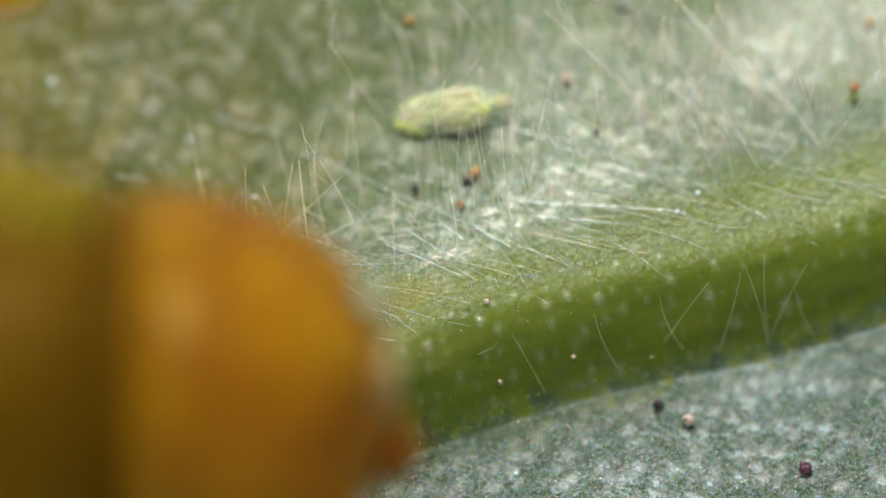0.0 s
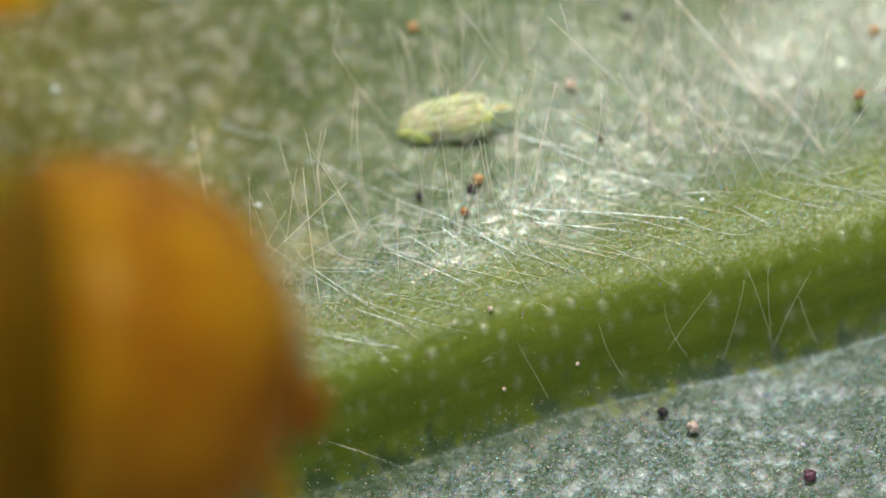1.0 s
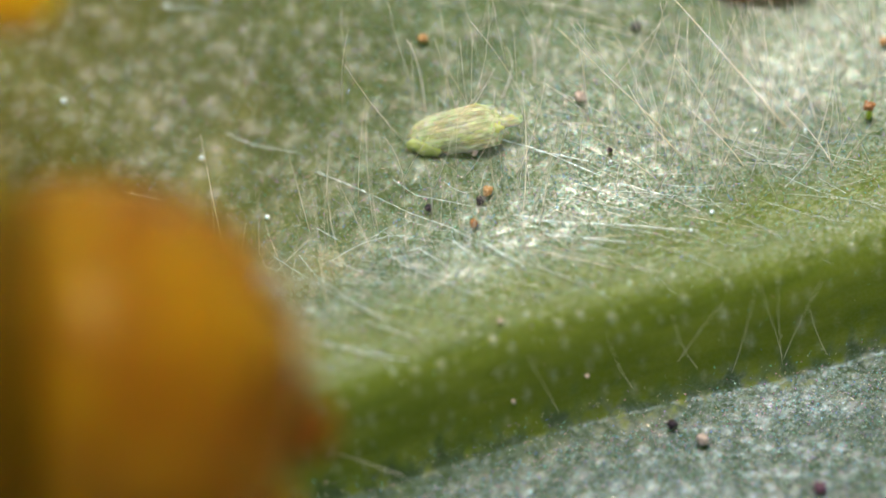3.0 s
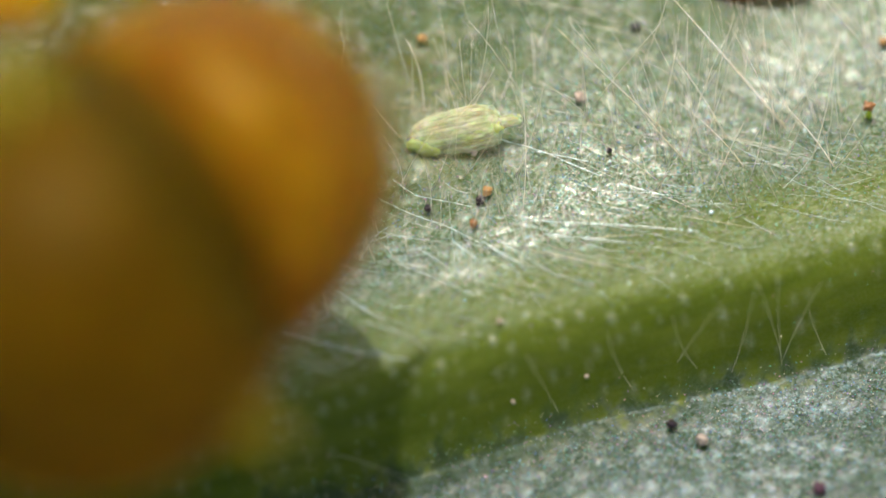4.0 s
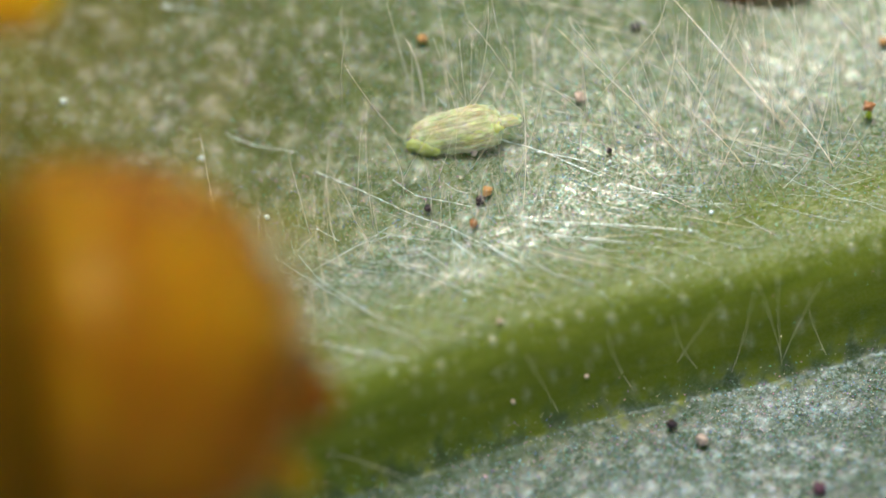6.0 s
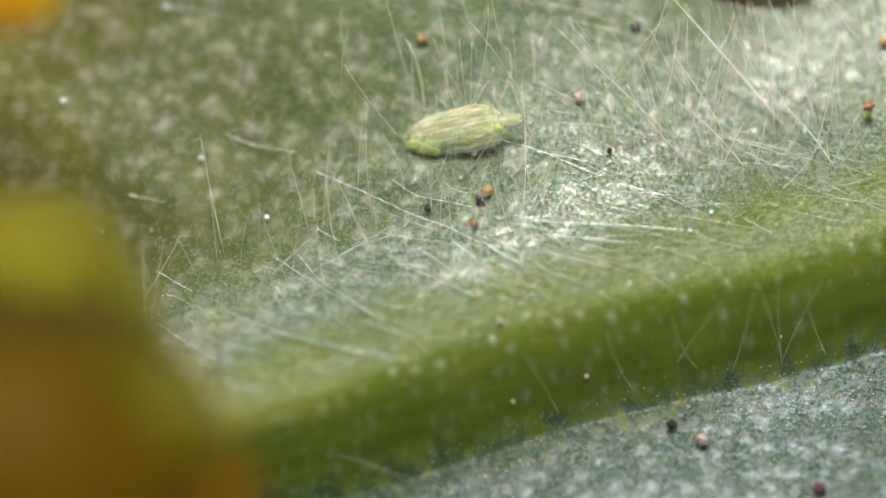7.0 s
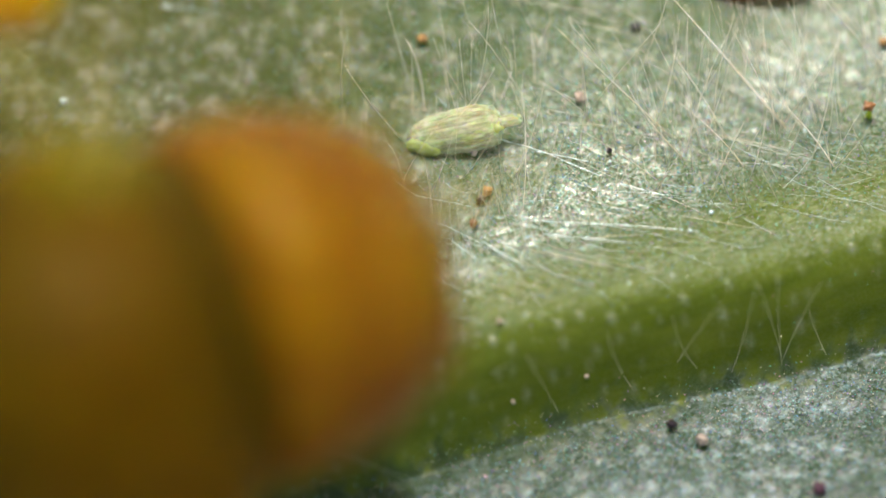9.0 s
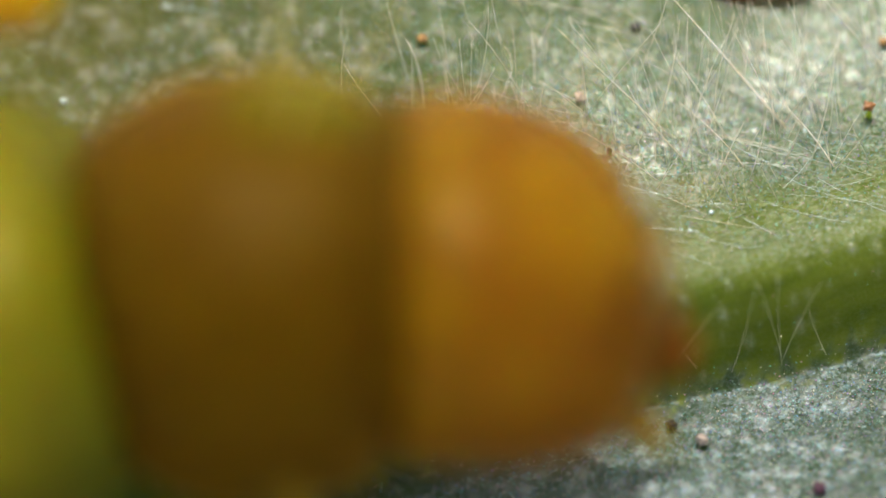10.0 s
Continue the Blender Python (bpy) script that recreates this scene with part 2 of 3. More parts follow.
def form(x, y):
    """The leaf's height without its fine grain."""
    u, along = across(x, y)
    far = 0.09 * np.exp(-(np.maximum(u, 0) / 0.42) ** 2)
    near = 0.09 - 0.44 * smooth(np.clip(-u / 0.44, 0, 1) ** 1.5, 0, 1)
    z = np.where(u > 0, far, near)
    z = z + waves(x, y) * smooth(np.abs(u), 0.1, 0.6)
    # the far blade falls away to the left
    z = z - 0.075 * np.minimum(x - 0.9, 0) ** 2 / (1 + 0.05 * np.minimum(x - 0.9, 0) ** 2) * smooth(u, 0.2, 1.2)
    z = z + 0.10 * np.maximum(-u - 0.45, 0)
    # and curls up towards its far edge
    z = z + 0.24 * np.minimum(np.maximum(u - 0.8, 0), 2.5) ** 2 * smooth(1.7 - x, 0.0, 1.2) * smooth(2.8 - u, 0.0, 1.5)
    # a side vein in the far left
    v = (x + 2.1) * 0.62 + (y - 1.0) * 0.78
    return z + 0.07 * np.exp(-(v / 0.22) ** 2) * smooth(u, 0.7, 1.3)


def ground(x, y):
    return float(form(np.float64(x), np.float64(y)))


def spread(lo, hi, step, reach):
    """Even steps from lo to hi, then ever wider ones out to reach."""
    mid = list(np.arange(lo, hi + step / 2, step))
    for sign, edge, put in ((1, hi, mid.append), (-1, lo, lambda q: mid.insert(0, q))):
        d, q = step * 2, edge
        while abs(q) < reach:
            q += sign * d
            d *= 1.35
            put(q)
    return np.array(mid)


def build_leaf():
    gx, gy = spread(-2.7, 2.5, 0.0095, 17.0), spread(-2.4, 2.4, 0.0095, 8.0)
    x, y = np.meshgrid(gx, gy)
    u, along = across(x, y)
    z = form(x, y)
    # wax warts: a jittered lattice of low domes
    cell = 0.074
    ci, cj = np.floor(x / cell), np.floor(y / cell)
    wart = np.zeros_like(x)
    # their outlines are frayed
    wx = x + 0.009 * np.sin(83 * y + 3 * np.sin(37 * x)) + 0.006 * np.sin(197 * y + 2 * np.sin(151 * x))
    wy = y + 0.009 * np.sin(79 * x + 3 * np.sin(43 * y)) + 0.006 * np.sin(181 * x + 2 * np.sin(163 * y))
    for di in (-1, 0, 1):
        for dj in (-1, 0, 1):
            a, b = ci + di, cj + dj
            h1 = np.modf(np.abs(np.sin(a * 12.9898 + b * 78.233) * 43758.5453))[0]
            h2 = np.modf(np.abs(np.sin(a * 39.3467 + b * 11.135) * 24634.6345))[0]
            h3 = np.modf(np.abs(np.sin(a * 7.131 + b * 53.417) * 9431.217))[0]
            d = np.hypot(wx - (a - 0.25 + 1.5 * h1) * cell, wy - (b - 0.25 + 1.5 * h3) * cell) / (0.015 + 0.020 * h2)
            wart = np.maximum(wart, np.exp(-d * d * 1.1) * (0.3 + 0.7 * h2))
    ragged = u + 0.016 * np.sin(along * 9) + 0.018 * np.sin(along * 23 + 2 * np.sin(u * 30)) + 0.010 * np.sin(along * 61 + 3 * np.sin(u * 47)) + 0.15 * (wart - 0.3)
    # sparse pale pimples on the midrib
    pimple, wide = np.zeros_like(x), 0.115
    pi, pj = np.floor(along / wide), np.floor(u / (0.7 * wide))
    for di in (-1, 0, 1):
        for dj in (-1, 0, 1):
            a, b = pi + di, pj + dj
            h1 = np.modf(np.abs(np.sin(a * 17.31 + b * 61.7) * 24371.31))[0]
            h2 = np.modf(np.abs(np.sin(a * 45.17 + b * 9.77) * 18231.7))[0]
            h3 = np.modf(np.abs(np.sin(a * 5.713 + b * 83.1) * 31415.9))[0]
            d = np.hypot(along - (a + 0.15 + 0.7 * h1) * wide, (u - (b + 0.15 + 0.7 * h2) * 0.7 * wide)) / (0.011 + 0.012 * h3)
            pimple = np.maximum(pimple, np.exp(-d * d) * (0.25 + 0.75 * h3 * h1))
    pimple *= (1 - smooth(u, -0.02, 0.10)) * smooth(u, -0.48, -0.36) * (0.55 + 0.45 * np.exp(-((u + 0.10) / 0.10) ** 2))
    rib = (1 - smooth(u + 0.05 * np.sin(along * 3) + 0.03 * np.sin(along * 11), 0.06, 0.39 - 0.07 * smooth(-x, 0.2, 1.0))) * smooth(ragged, -0.45, -0.34)
    v = (x + 2.1) * 0.62 + (y - 1.0) * 0.78
    rib = np.maximum(rib, 0.15 * np.exp(-(v / 0.30) ** 2) * smooth(u, 0.7, 1.3))
    # long narrow cells along the midrib
    lines = np.sin(2 * np.pi * u / 0.042 + 0.8 * np.sin(along * 6)) * np.sin(2 * np.pi * along / 0.11 + 9 * np.sin(u * 40))
    rng = np.random.default_rng(4)
    z = z + np.where(u > 0, 0.0048, 0.0034) * wart * (1 - 0.8 * rib) + 0.013 * pimple + 0.0020 * lines * rib * smooth(u, 0.0, 0.12) + rng.normal(0, 0.0007, x.shape)
    rim = np.sqrt((x / 16.5) ** 2 + (y / 7.6) ** 2)
    z = z - 0.25 * smooth(rim, 0.93, 1.0)
    ny, nx = x.shape
    idx = np.arange(ny * nx).reshape(ny, nx)
    quads = np.stack((idx[:-1, :-1], idx[:-1, 1:], idx[1:, 1:], idx[1:, :-1]), -1).reshape(-1, 4)
    inside = (rim <= 1.0).ravel()
    quads = quads[inside[quads].all(1)]
    me = bpy.data.meshes.new("leaf")
    me.vertices.add(ny * nx)
    me.vertices.foreach_set("co", (np.stack((x, y, z), -1) * MM).astype(np.float32).ravel())
    me.loops.add(quads.size)
    me.loops.foreach_set("vertex_index", quads.astype(np.int32).ravel())
    me.polygons.add(len(quads))
    me.polygons.foreach_set("loop_start", np.arange(0, quads.size, 4, dtype=np.int32))
    me.update(calc_edges=True)
    dots = np.maximum(wart * (1 - 0.97 * rib) * np.where(u > 0, np.clip(0.80 - 0.18 * x, 0.45, 0.90), 0.85), 0.8 * pimple)
    # where the leaf shines, laid out by hand, with a highlight along the crest
    sheen = np.maximum((1 - 0.95 * rib) * np.where(u > 0, np.maximum(np.clip(0.42 + 0.36 * x, 0.05, 1.0), 1.0 * np.exp(-((u - 0.40) / 0.26) ** 2) * smooth(x, -2.1, -1.1)) * (1 - 0.75 * smooth(u, 0.65, 1.3)), np.clip(0.25 + 0.12 * x, 0.12, 0.46) * smooth(-ragged, 0.34, 0.58 + 0.25 * smooth(1.2 - x, 0.0, 1.4))), np.maximum(0.7 * pimple, (0.10 + 0.08 * np.clip(x - 0.3, 0, 1.5)) * np.exp(-((u - 0.01) / 0.11) ** 2)))
    for name, vals in (("rib", rib), ("wart", dots), ("flank", rib * smooth(u, -0.04, 0.10)), ("cool", 1 - smooth(ragged, -0.47, -0.36)),
                       ("olive", 0.95 * np.clip(0.10 - 0.5 * x, 0, 1) * smooth(u, 0.4, 1.1)), ("sheen", sheen)):
        me.attributes.new(name, "FLOAT", "POINT").data.foreach_set("value", vals.astype(np.float32).ravel())
    me.materials.append(LEAF)
    me.shade_smooth()
    ob = tagged(new("leaf", me), "grey-green hairy leaf with a raised fresh green midrib", "leaf", kind="structure")
    verts, faces = [], []
    for j in range(9):
        for i in range(48):
            a, r = 2 * math.pi * i / 48, j / 8
            px, py = 16.4 * r * math.cos(a), 7.5 * r * math.sin(a)
            verts.append((px, py, ground(px, py) - 0.27 - 0.20 * (1 - r)))
    for j in range(8):
        for i in range(48):
            k = (i + 1) % 48
            faces.append((j * 48 + i, j * 48 + k, (j + 1) * 48 + k, (j + 1) * 48 + i))
    part("underside", mesh_of("underside", verts, faces, UNDER), ob)
    return ob


def build_plate():
    verts, faces = lathe([(-1.0, 118), (-0.9, 120), (-0.1, 120), (0, 119)], 64)
    ob = new("stage_plate", mesh_of("stage_plate", [(b, c, a - 2.6) for a, b, c in verts], faces, PLATE))
    tagged(ob, "plain pale grey plate under the leaf", "plate", kind="structure")


leaf = build_leaf()
build_plate()


# ---- the caterpillar ----
def build_caterpillar():
    cat = tagged(new("caterpillar"), "caterpillar with an amber head and a yellow-green body on the leaf", "caterpillar")
    cat.matrix_basis = at_mm(-3.2, -1.45, 0.2)

    # head: faces +x, its crown towards +z
    def skull(x, a, r):
        y, z = 0.82 * r * math.cos(a), 0.84 * r * math.sin(a)
        t = min(1.0, max(0.0, (x + 0.31) / 1.08))
        if t > 0 and z < 0:  # the chin is fuller than the brow
            z *= min(1.25, (1 - t ** 3.4) ** (1 / 3.4) / max(0.02, (1 - t ** 2.4) ** (1 / 2.4)))
        v = Vector((x, y, z - 0.05 * t * t))
        v *= 1 + 0.018 * noise.noise(v * 2.2)
        v.z *= 1 - 0.03 * math.exp(-((v.y / 0.06) ** 2)) * (1 if z > 0 else 0)
        return tuple(v)
    prof = [(-0.56, 0.62), (-0.52, 0.76), (-0.46, 0.88), (-0.39, 0.96)]
    prof += [(-0.31 + 1.08 * math.sin(radians(q)) ** (1 / 1.2), math.cos(radians(q)) ** (1 / 1.2)) for q in (0, 6, 12, 18, 24, 30, 36, 42, 48, 53, 58, 63, 67, 71, 75, 79, 82, 85, 87, 89)]
    verts, faces = lathe(prof, 64, skull)
    head = part("head", mesh_of("head", verts, faces, HEAD), cat, "glossy translucent amber head capsule")
    for side in (-1, 1):
        v, f = lathe([(0, 0.07), (0.06, 0.065), (0.12, 0.05), (0.15, 0.038)], 16)
        part("antenna_base", mesh_of("antenna_base", v, f, PALE), head, "white antenna base", at_mm(0.58, 0.30 * side, 0.36, 0, -6, 10 * side))
        v, f = lathe([(0, 0.032), (0.04, 0.036), (0.09, 0.032), (0.10, 0.02), (0.15, 0.018), (0.16, 0.006)], 14)
        part("antenna_tip", mesh_of("antenna_tip", v, f, AMBER), head, "amber antenna tip", at_mm(0.72, 0.325 * side, 0.375, 0, -4, 10 * side))
        v, f = tube(bend((0.2, 0.03, 0.02), (0.38, 0.08 * side, 0.08), (0, 0, 0.01)), 0.008, 0.002)
        part("antenna_bristle", mesh_of("antenna_bristle", v, f, BRISTLE), head, "", at_mm(0.72, 0.325 * side, 0.375))
        v, f = oval(0.13, 0.11, 0.15, 12, 20, 0.12, side)
        part("mandible", mesh_of("mandible", v, f, JAW), head, "dark red-brown jaw", at_mm(0.79, 0.12 * side, -0.31, 0, 25, 10 * side))
        for j in range(5):
            v, f = oval(0.04, 0.04, 0.04, 8, 12)
            part("eye", mesh_of("eye", v, f, JAW), head, "tiny dark simple eye",
                 at_mm(0.52 + 0.05 * math.cos(j * 1.2), 0.60 * side, -0.16 + 0.13 * math.sin(j * 1.2)))
    v, f = oval(0.13, 0.36, 0.27, 14, 24, 0.06)
    part("clypeus", mesh_of("clypeus", v, f, CREAM), head, "pale cream face plate above the mouth", at_mm(0.70, 0, 0.0, 0, 4, 0))
    v, f = oval(0.08, 0.19, 0.10, 14, 24, 0.08)
    part("labrum", mesh_of("labrum", v, f, AMBER), head, "amber upper lip", at_mm(0.79, 0, -0.16, 0, 20, 0))
    v, f = lathe([(0, 0.09), (0.08, 0.08), (0.16, 0.04), (0.24, 0.015)], 14)
    part("spinneret", mesh_of("spinneret", v, f, AMBER), head, "short silk spinneret", at_mm(0.66, 0, -0.62, 0, 40, 0))
    for x, y, z, l in ((0.1, -0.55, 0.66, 0.42), (0.45, -0.5, 0.52, 0.4), (0.35, 0.3, 0.72, 0.5), (0.6, -0.62, 0.1, 0.35), (0.0, -0.1, 0.86, 0.5)):
        d = Vector((x, y, z)).normalized()
        v, f = tube(bend((0, 0, 0), tuple(d * l + Vector((0.12, 0, 0.05))), (0.03, 0, 0.02)), 0.006, 0.002)
        part("bristle", mesh_of("bristle", v, f, BRISTLE), head, "", at_mm(x, y, z))

    # front thorax with its shield and the dark fold behind the head
    def fold(x, a, r):
        v = Vector((x * (0.92 if x > 0 else 1.25), r * math.cos(a) * 0.90, r * math.sin(a) * (0.92 if math.sin(a) > 0 else 1.06)))
        return tuple(v * (1 + 0.03 * noise.noise(v * 2.5 + Vector((3, 0, 0)))))
    prof = [(-0.78 * math.cos(math.pi * (0.05 + 0.90 * j / 30)), math.sin(math.pi * (0.05 + 0.90 * j / 30)) ** (0.85 if j < 15 else 0.42)) for j in range(31)]
    v, f = lathe(prof, 52, fold)
    thorax = part("front_thorax", mesh_of("front_thorax", v, f, SHIELD), cat, "olive-brown shield segment behind the head")
    ring = []
    for j in range(13):
        b = math.pi * j / 12
        ring.append((0.60 - 0.15 * math.cos(b), 0.60 + 0.20 * math.sin(b)))
    v, f = lathe(ring, 44, lambda x, a, r: (x, r * math.cos(a) * 0.93, r * math.sin(a) * 1.0))
    part("neck_fold", mesh_of("neck_fold", v, f, COLLAR), thorax, "dark brown fold of skin at the neck")
    for side in (-1, 1):
        v, f = lathe([(0, 0.13), (0.08, 0.12), (0.17, 0.075), (0.19, 0.085), (0.29, 0.05), (0.31, 0.054), (0.37, 0.025), (0.42, 0.02), (0.44, 0.004)], 16)
        part("leg", mesh_of("leg", v, f, LEGSHELL), thorax, "short jointed amber leg", at_mm(0.08, 0.36 * side, -0.84, 0, 66, -8 * side))
        for j in range(4):
            v, f = tube(bend((0, 0, 0), (0.16, random.uniform(-0.06, 0.06), random.uniform(-0.08, 0.08))), 0.006, 0.002)
            part("leg_bristle", mesh_of("leg_bristle", v, f, BRISTLE), thorax, "", at_mm(0.12 + 0.035 * j, 0.36 * side, -0.96 - 0.07 * j, 0, 50, -8 * side))
    for j in range(7):
        a = random.uniform(-0.9, 0.9)
        d = Vector((random.uniform(-0.2, 0.5), math.sin(a), math.cos(a))).normalized()
        o = Vector((d.x * 0.8, d.y * 0.84, d.z * 0.87))
        v, f = tube(bend((0, 0, 0), tuple(d * random.uniform(0.55, 1.0)), (0.05, 0, 0.03)), 0.0075, 0.002)
        part("bristle", mesh_of("bristle", v, f, BRISTLE), thorax, "", at_mm(*o))

    # body rings
    def ring_part(name, rx, r, seed):
        def puff(x, a, q):
            v = Vector((x, q * math.cos(a) * r, q * math.sin(a) * r))
            k = 1 + 0.035 * math.sin(x * 9 + 1) + 0.03 * noise.noise(v * 2.0 + Vector((seed, 0, 0)))
            return (v.x, v.y * k, v.z * k)
        prof = [(-rx * math.cos(math.pi * (0.04 + 0.92 * j / 22)), math.sin(math.pi * (0.04 + 0.92 * j / 22)) ** 1.0) for j in range(23)]
        v, f = lathe(prof, 44, puff)
        return part(name, mesh_of(name, v, f, SKIN), cat, "soft yellow-green body ring")
    rings = [ring_part("thorax_ring", 0.84, 1.04, 1.0), ring_part("thorax_ring", 0.84, 1.02, 2.0)]
    for j in range(8):
        seg = ring_part("body_ring", 0.72 - 0.03 * max(0, j - 4), 0.94 - 0.06 * max(0, j - 4), 4.0 + j)
        seg.matrix_basis = at_mm(-0.72 - 0.98 * j, -0.10 - 0.36 * j, 0.83 - 0.05 * max(0, j - 4), 0, 0, 20)
        if 2 <= j <= 5:
            for side in (-1, 1):
                v, f = lathe([(0, 0.16), (0.18, 0.2), (0.4, 0.17), (0.46, 0.2), (0.5, 0.15)], 16)
                part("proleg", mesh_of("proleg", v, f, SKIN), seg, "", at_mm(0, 0.45 * side, -0.62, 0, 90, 0))
    return cat, head, thorax, rings


cat, head, thorax, rings = build_caterpillar()


# ---- small things on the leaf ----
def build_cast_skin():
    ob = tagged(new("cast_skin"), "pale yellow-green ribbed cast skin lying on leaf hairs", "insect skin")
    ob.matrix_basis = at_mm(0.092, 0.562, ground(0.092, 0.590) + 0.095, -45, -24, 0)
    prof = [(-0.275, 0.004), (-0.255, 0.030), (-0.215, 0.062), (-0.15, 0.082), (0, 0.094), (0.11, 0.092), (0.155, 0.080), (0.178, 0.048), (0.19, 0.026), (0.25, 0.026), (0.28, 0.020), (0.285, 0.004)]
    fine = []
    for a, b in zip(prof, prof[1:]):
        fine += [(a[0] + (b[0] - a[0]) * k / 5, a[1] + (b[1] - a[1]) * k / 5) for k in range(5)]

    def crumple(x, a, r):
        # fine ribs along the skin, torn and dented
        k = 1.10 + 0.028 * math.cos(29 * a + 1.5 * math.sin(x * 11)) + 0.03 * math.cos(11 * a + 2 * x)
        k += 0.10 * noise.noise(Vector((x * 17, 1.6 * math.cos(a), 1.6 * math.sin(a)))) + 0.07 * noise.noise(Vector((x * 52, 3 * math.cos(a), 3 * math.sin(a) + 9)))
        return (x + 0.016 * noise.noise(Vector((x * 8, 2 * math.cos(a), 5))), r * math.cos(a) * 0.7 * k, r * math.sin(a) * k)
    v, f = lathe(fine + [prof[-1]], 96, crumple)
    part("husk", mesh_of("husk", v, f, CAST), ob)
    for x, z, r in ((-0.225, -0.02, 0.036), (-0.17, -0.050, 0.044), (-0.12, -0.01, 0.03), (0.02, -0.06, 0.026), (0.10, -0.045, 0.034), (0.145, -0.01, 0.036)):
        v, f = oval(r * 1.5, r * 0.7, r, 10, 16, 0.45, x * 9, 0.02)
        part("yolk_spot", mesh_of("yolk_spot", v, f, CASTGREEN), ob, "yellow-green spot", at_mm(x, -0.030, z * 0.8))


def build_grains():
    """Tiny glassy wax crystals added for sparkle over the blade, too many to count."""
    bm = bmesh.new()
    bmesh.ops.create_icosphere(bm, subdivisions=1, radius=1.0)
    ball = np.array([v.co[:] for v in bm.verts])
    tri = np.array([[v.index for v in f.verts] for f in bm.faces])
    bm.free()
    rng = np.random.default_rng(11)
    n = 130000
    x, y = rng.uniform(-2.5, 2.2, n), rng.uniform(-2.0, 1.7, n)
    u, along = across(x, y)
    keep = rng.random(n) < np.where(u < -0.52, 0.9, np.where(u < -0.36, 0.14, np.where(u < 0.0, 0.015, np.where(u < 0.5, 0.6, 0.75 + 0.2 * x))))
    x, y = x[keep], y[keep]
    # beads in rows along the far flank of the midrib
    row, step = np.meshgrid(np.arange(20), np.arange(150))
    side = (row.ravel() * 0.042 + 0.03 + rng.normal(0, 0.006, row.size))
    lengthwise = step.ravel() * 0.032 - 2.3 + row.ravel() * 0.011 + rng.normal(0, 0.008, row.size)
    side = side + BOW * np.cos(2.6 * (lengthwise - 0.5)) * np.exp(-(lengthwise / 3.5) ** 2)
    x = np.append(x, RIB_AT[0] + lengthwise * RIB_WAY[0] - side * RIB_WAY[1])
    y = np.append(y, RIB_AT[1] + lengthwise * RIB_WAY[1] + side * RIB_WAY[0])
    n = len(x)
    r = 0.0011 + 0.0022 * rng.random(n) ** 2.5
    r[:-row.size] *= np.where(across(x, y)[0] < 0, 1.1, 1.0)[:-row.size]
    r[-row.size:] = rng.uniform(0.0010, 0.0024, row.size)
    z = form(x, y) + 0.004 + 0.012 * rng.random(n)
    # each crystal is turned its own way
    q = rng.normal(size=(n, 4))
    w, i, j, k = (q / np.linalg.norm(q, axis=1, keepdims=True)).T
    turn = np.stack((1 - 2 * (j * j + k * k), 2 * (i * j - k * w), 2 * (i * k + j * w), 2 * (i * j + k * w), 1 - 2 * (i * i + k * k), 2 * (j * k - i * w),
                     2 * (i * k - j * w), 2 * (j * k + i * w), 1 - 2 * (i * i + j * j)), -1).reshape(n, 3, 3)
    co = (np.stack((x, y, z), -1)[:, None, :] + np.einsum("nab,vb->nva", turn, ball) * r[:, None, None]).reshape(-1, 3) * MM
    idx = (tri[None] + (np.arange(n) * len(ball))[:, None, None]).reshape(-1, 3)
    me = bpy.data.meshes.new("wax_grains")
    me.vertices.add(len(co))
    me.vertices.foreach_set("co", co.astype(np.float32).ravel())
    me.loops.add(idx.size)
    me.loops.foreach_set("vertex_index", idx.astype(np.int32).ravel())
    me.polygons.add(len(idx))
    me.polygons.foreach_set("loop_start", np.arange(0, idx.size, 3, dtype=np.int32))
    me.update(calc_edges=True)
    me.materials.append(GRAIN)
    me.shade_flat()
    tagged(new("wax_grains", me), "tiny glassy wax grains strewn over the leaf", "wax grains", kind="stuff")


build_cast_skin()
build_grains()


def crumb(name, at, size, material, label, category, seed, rough=0.2):
    v, f = oval(*size, 20, 28, rough, seed, 0.2)
    ob = new(name, mesh_of(name, v, f, material))
    ob.matrix_basis = at_mm(*at)
    tagged(ob, label, category)


crumb("frass_pellet", (1.43, 1.43, ground(1.43, 1.43) + 0.04), (0.40, 0.2, 0.09), FRASS, "dark red-brown frass pellet on the leaf", "frass", 3.0)


def build_bud():
    """An amber bud on a bent stalk that hangs over the leaf."""
    ob = tagged(new("bud"), "smooth orange-yellow bud bent over the leaf", "bud")
    base = Vector((-3.9, 1.5, ground(-3.9, 1.5)))
    ob.matrix_basis = at_mm(*base)
    ways = [Vector(q) - base for q in ((-3.9, 1.5, base.z - 0.02), (-3.85, 1.2, 1.2), (-3.4, 0.8, 2.2), (-2.95, 0.55, 2.46))]
    part("stalk", mesh_of("stalk", *tube(ways, 0.12, 0.10, 16), STALK), ob, "short green stalk")
    v, f = oval(0.52, 0.27, 0.27, 20, 28, 0.05, 7.0)
    m = Matrix.Translation((Vector((-2.18, 0.24, 2.50)) - base) * MM) @ pose(0, 0, 0, 0, -4, -24)
    part("bud_head", mesh_of("bud_head", v, f, RESIN), ob, "amber bud head", m)


build_bud()


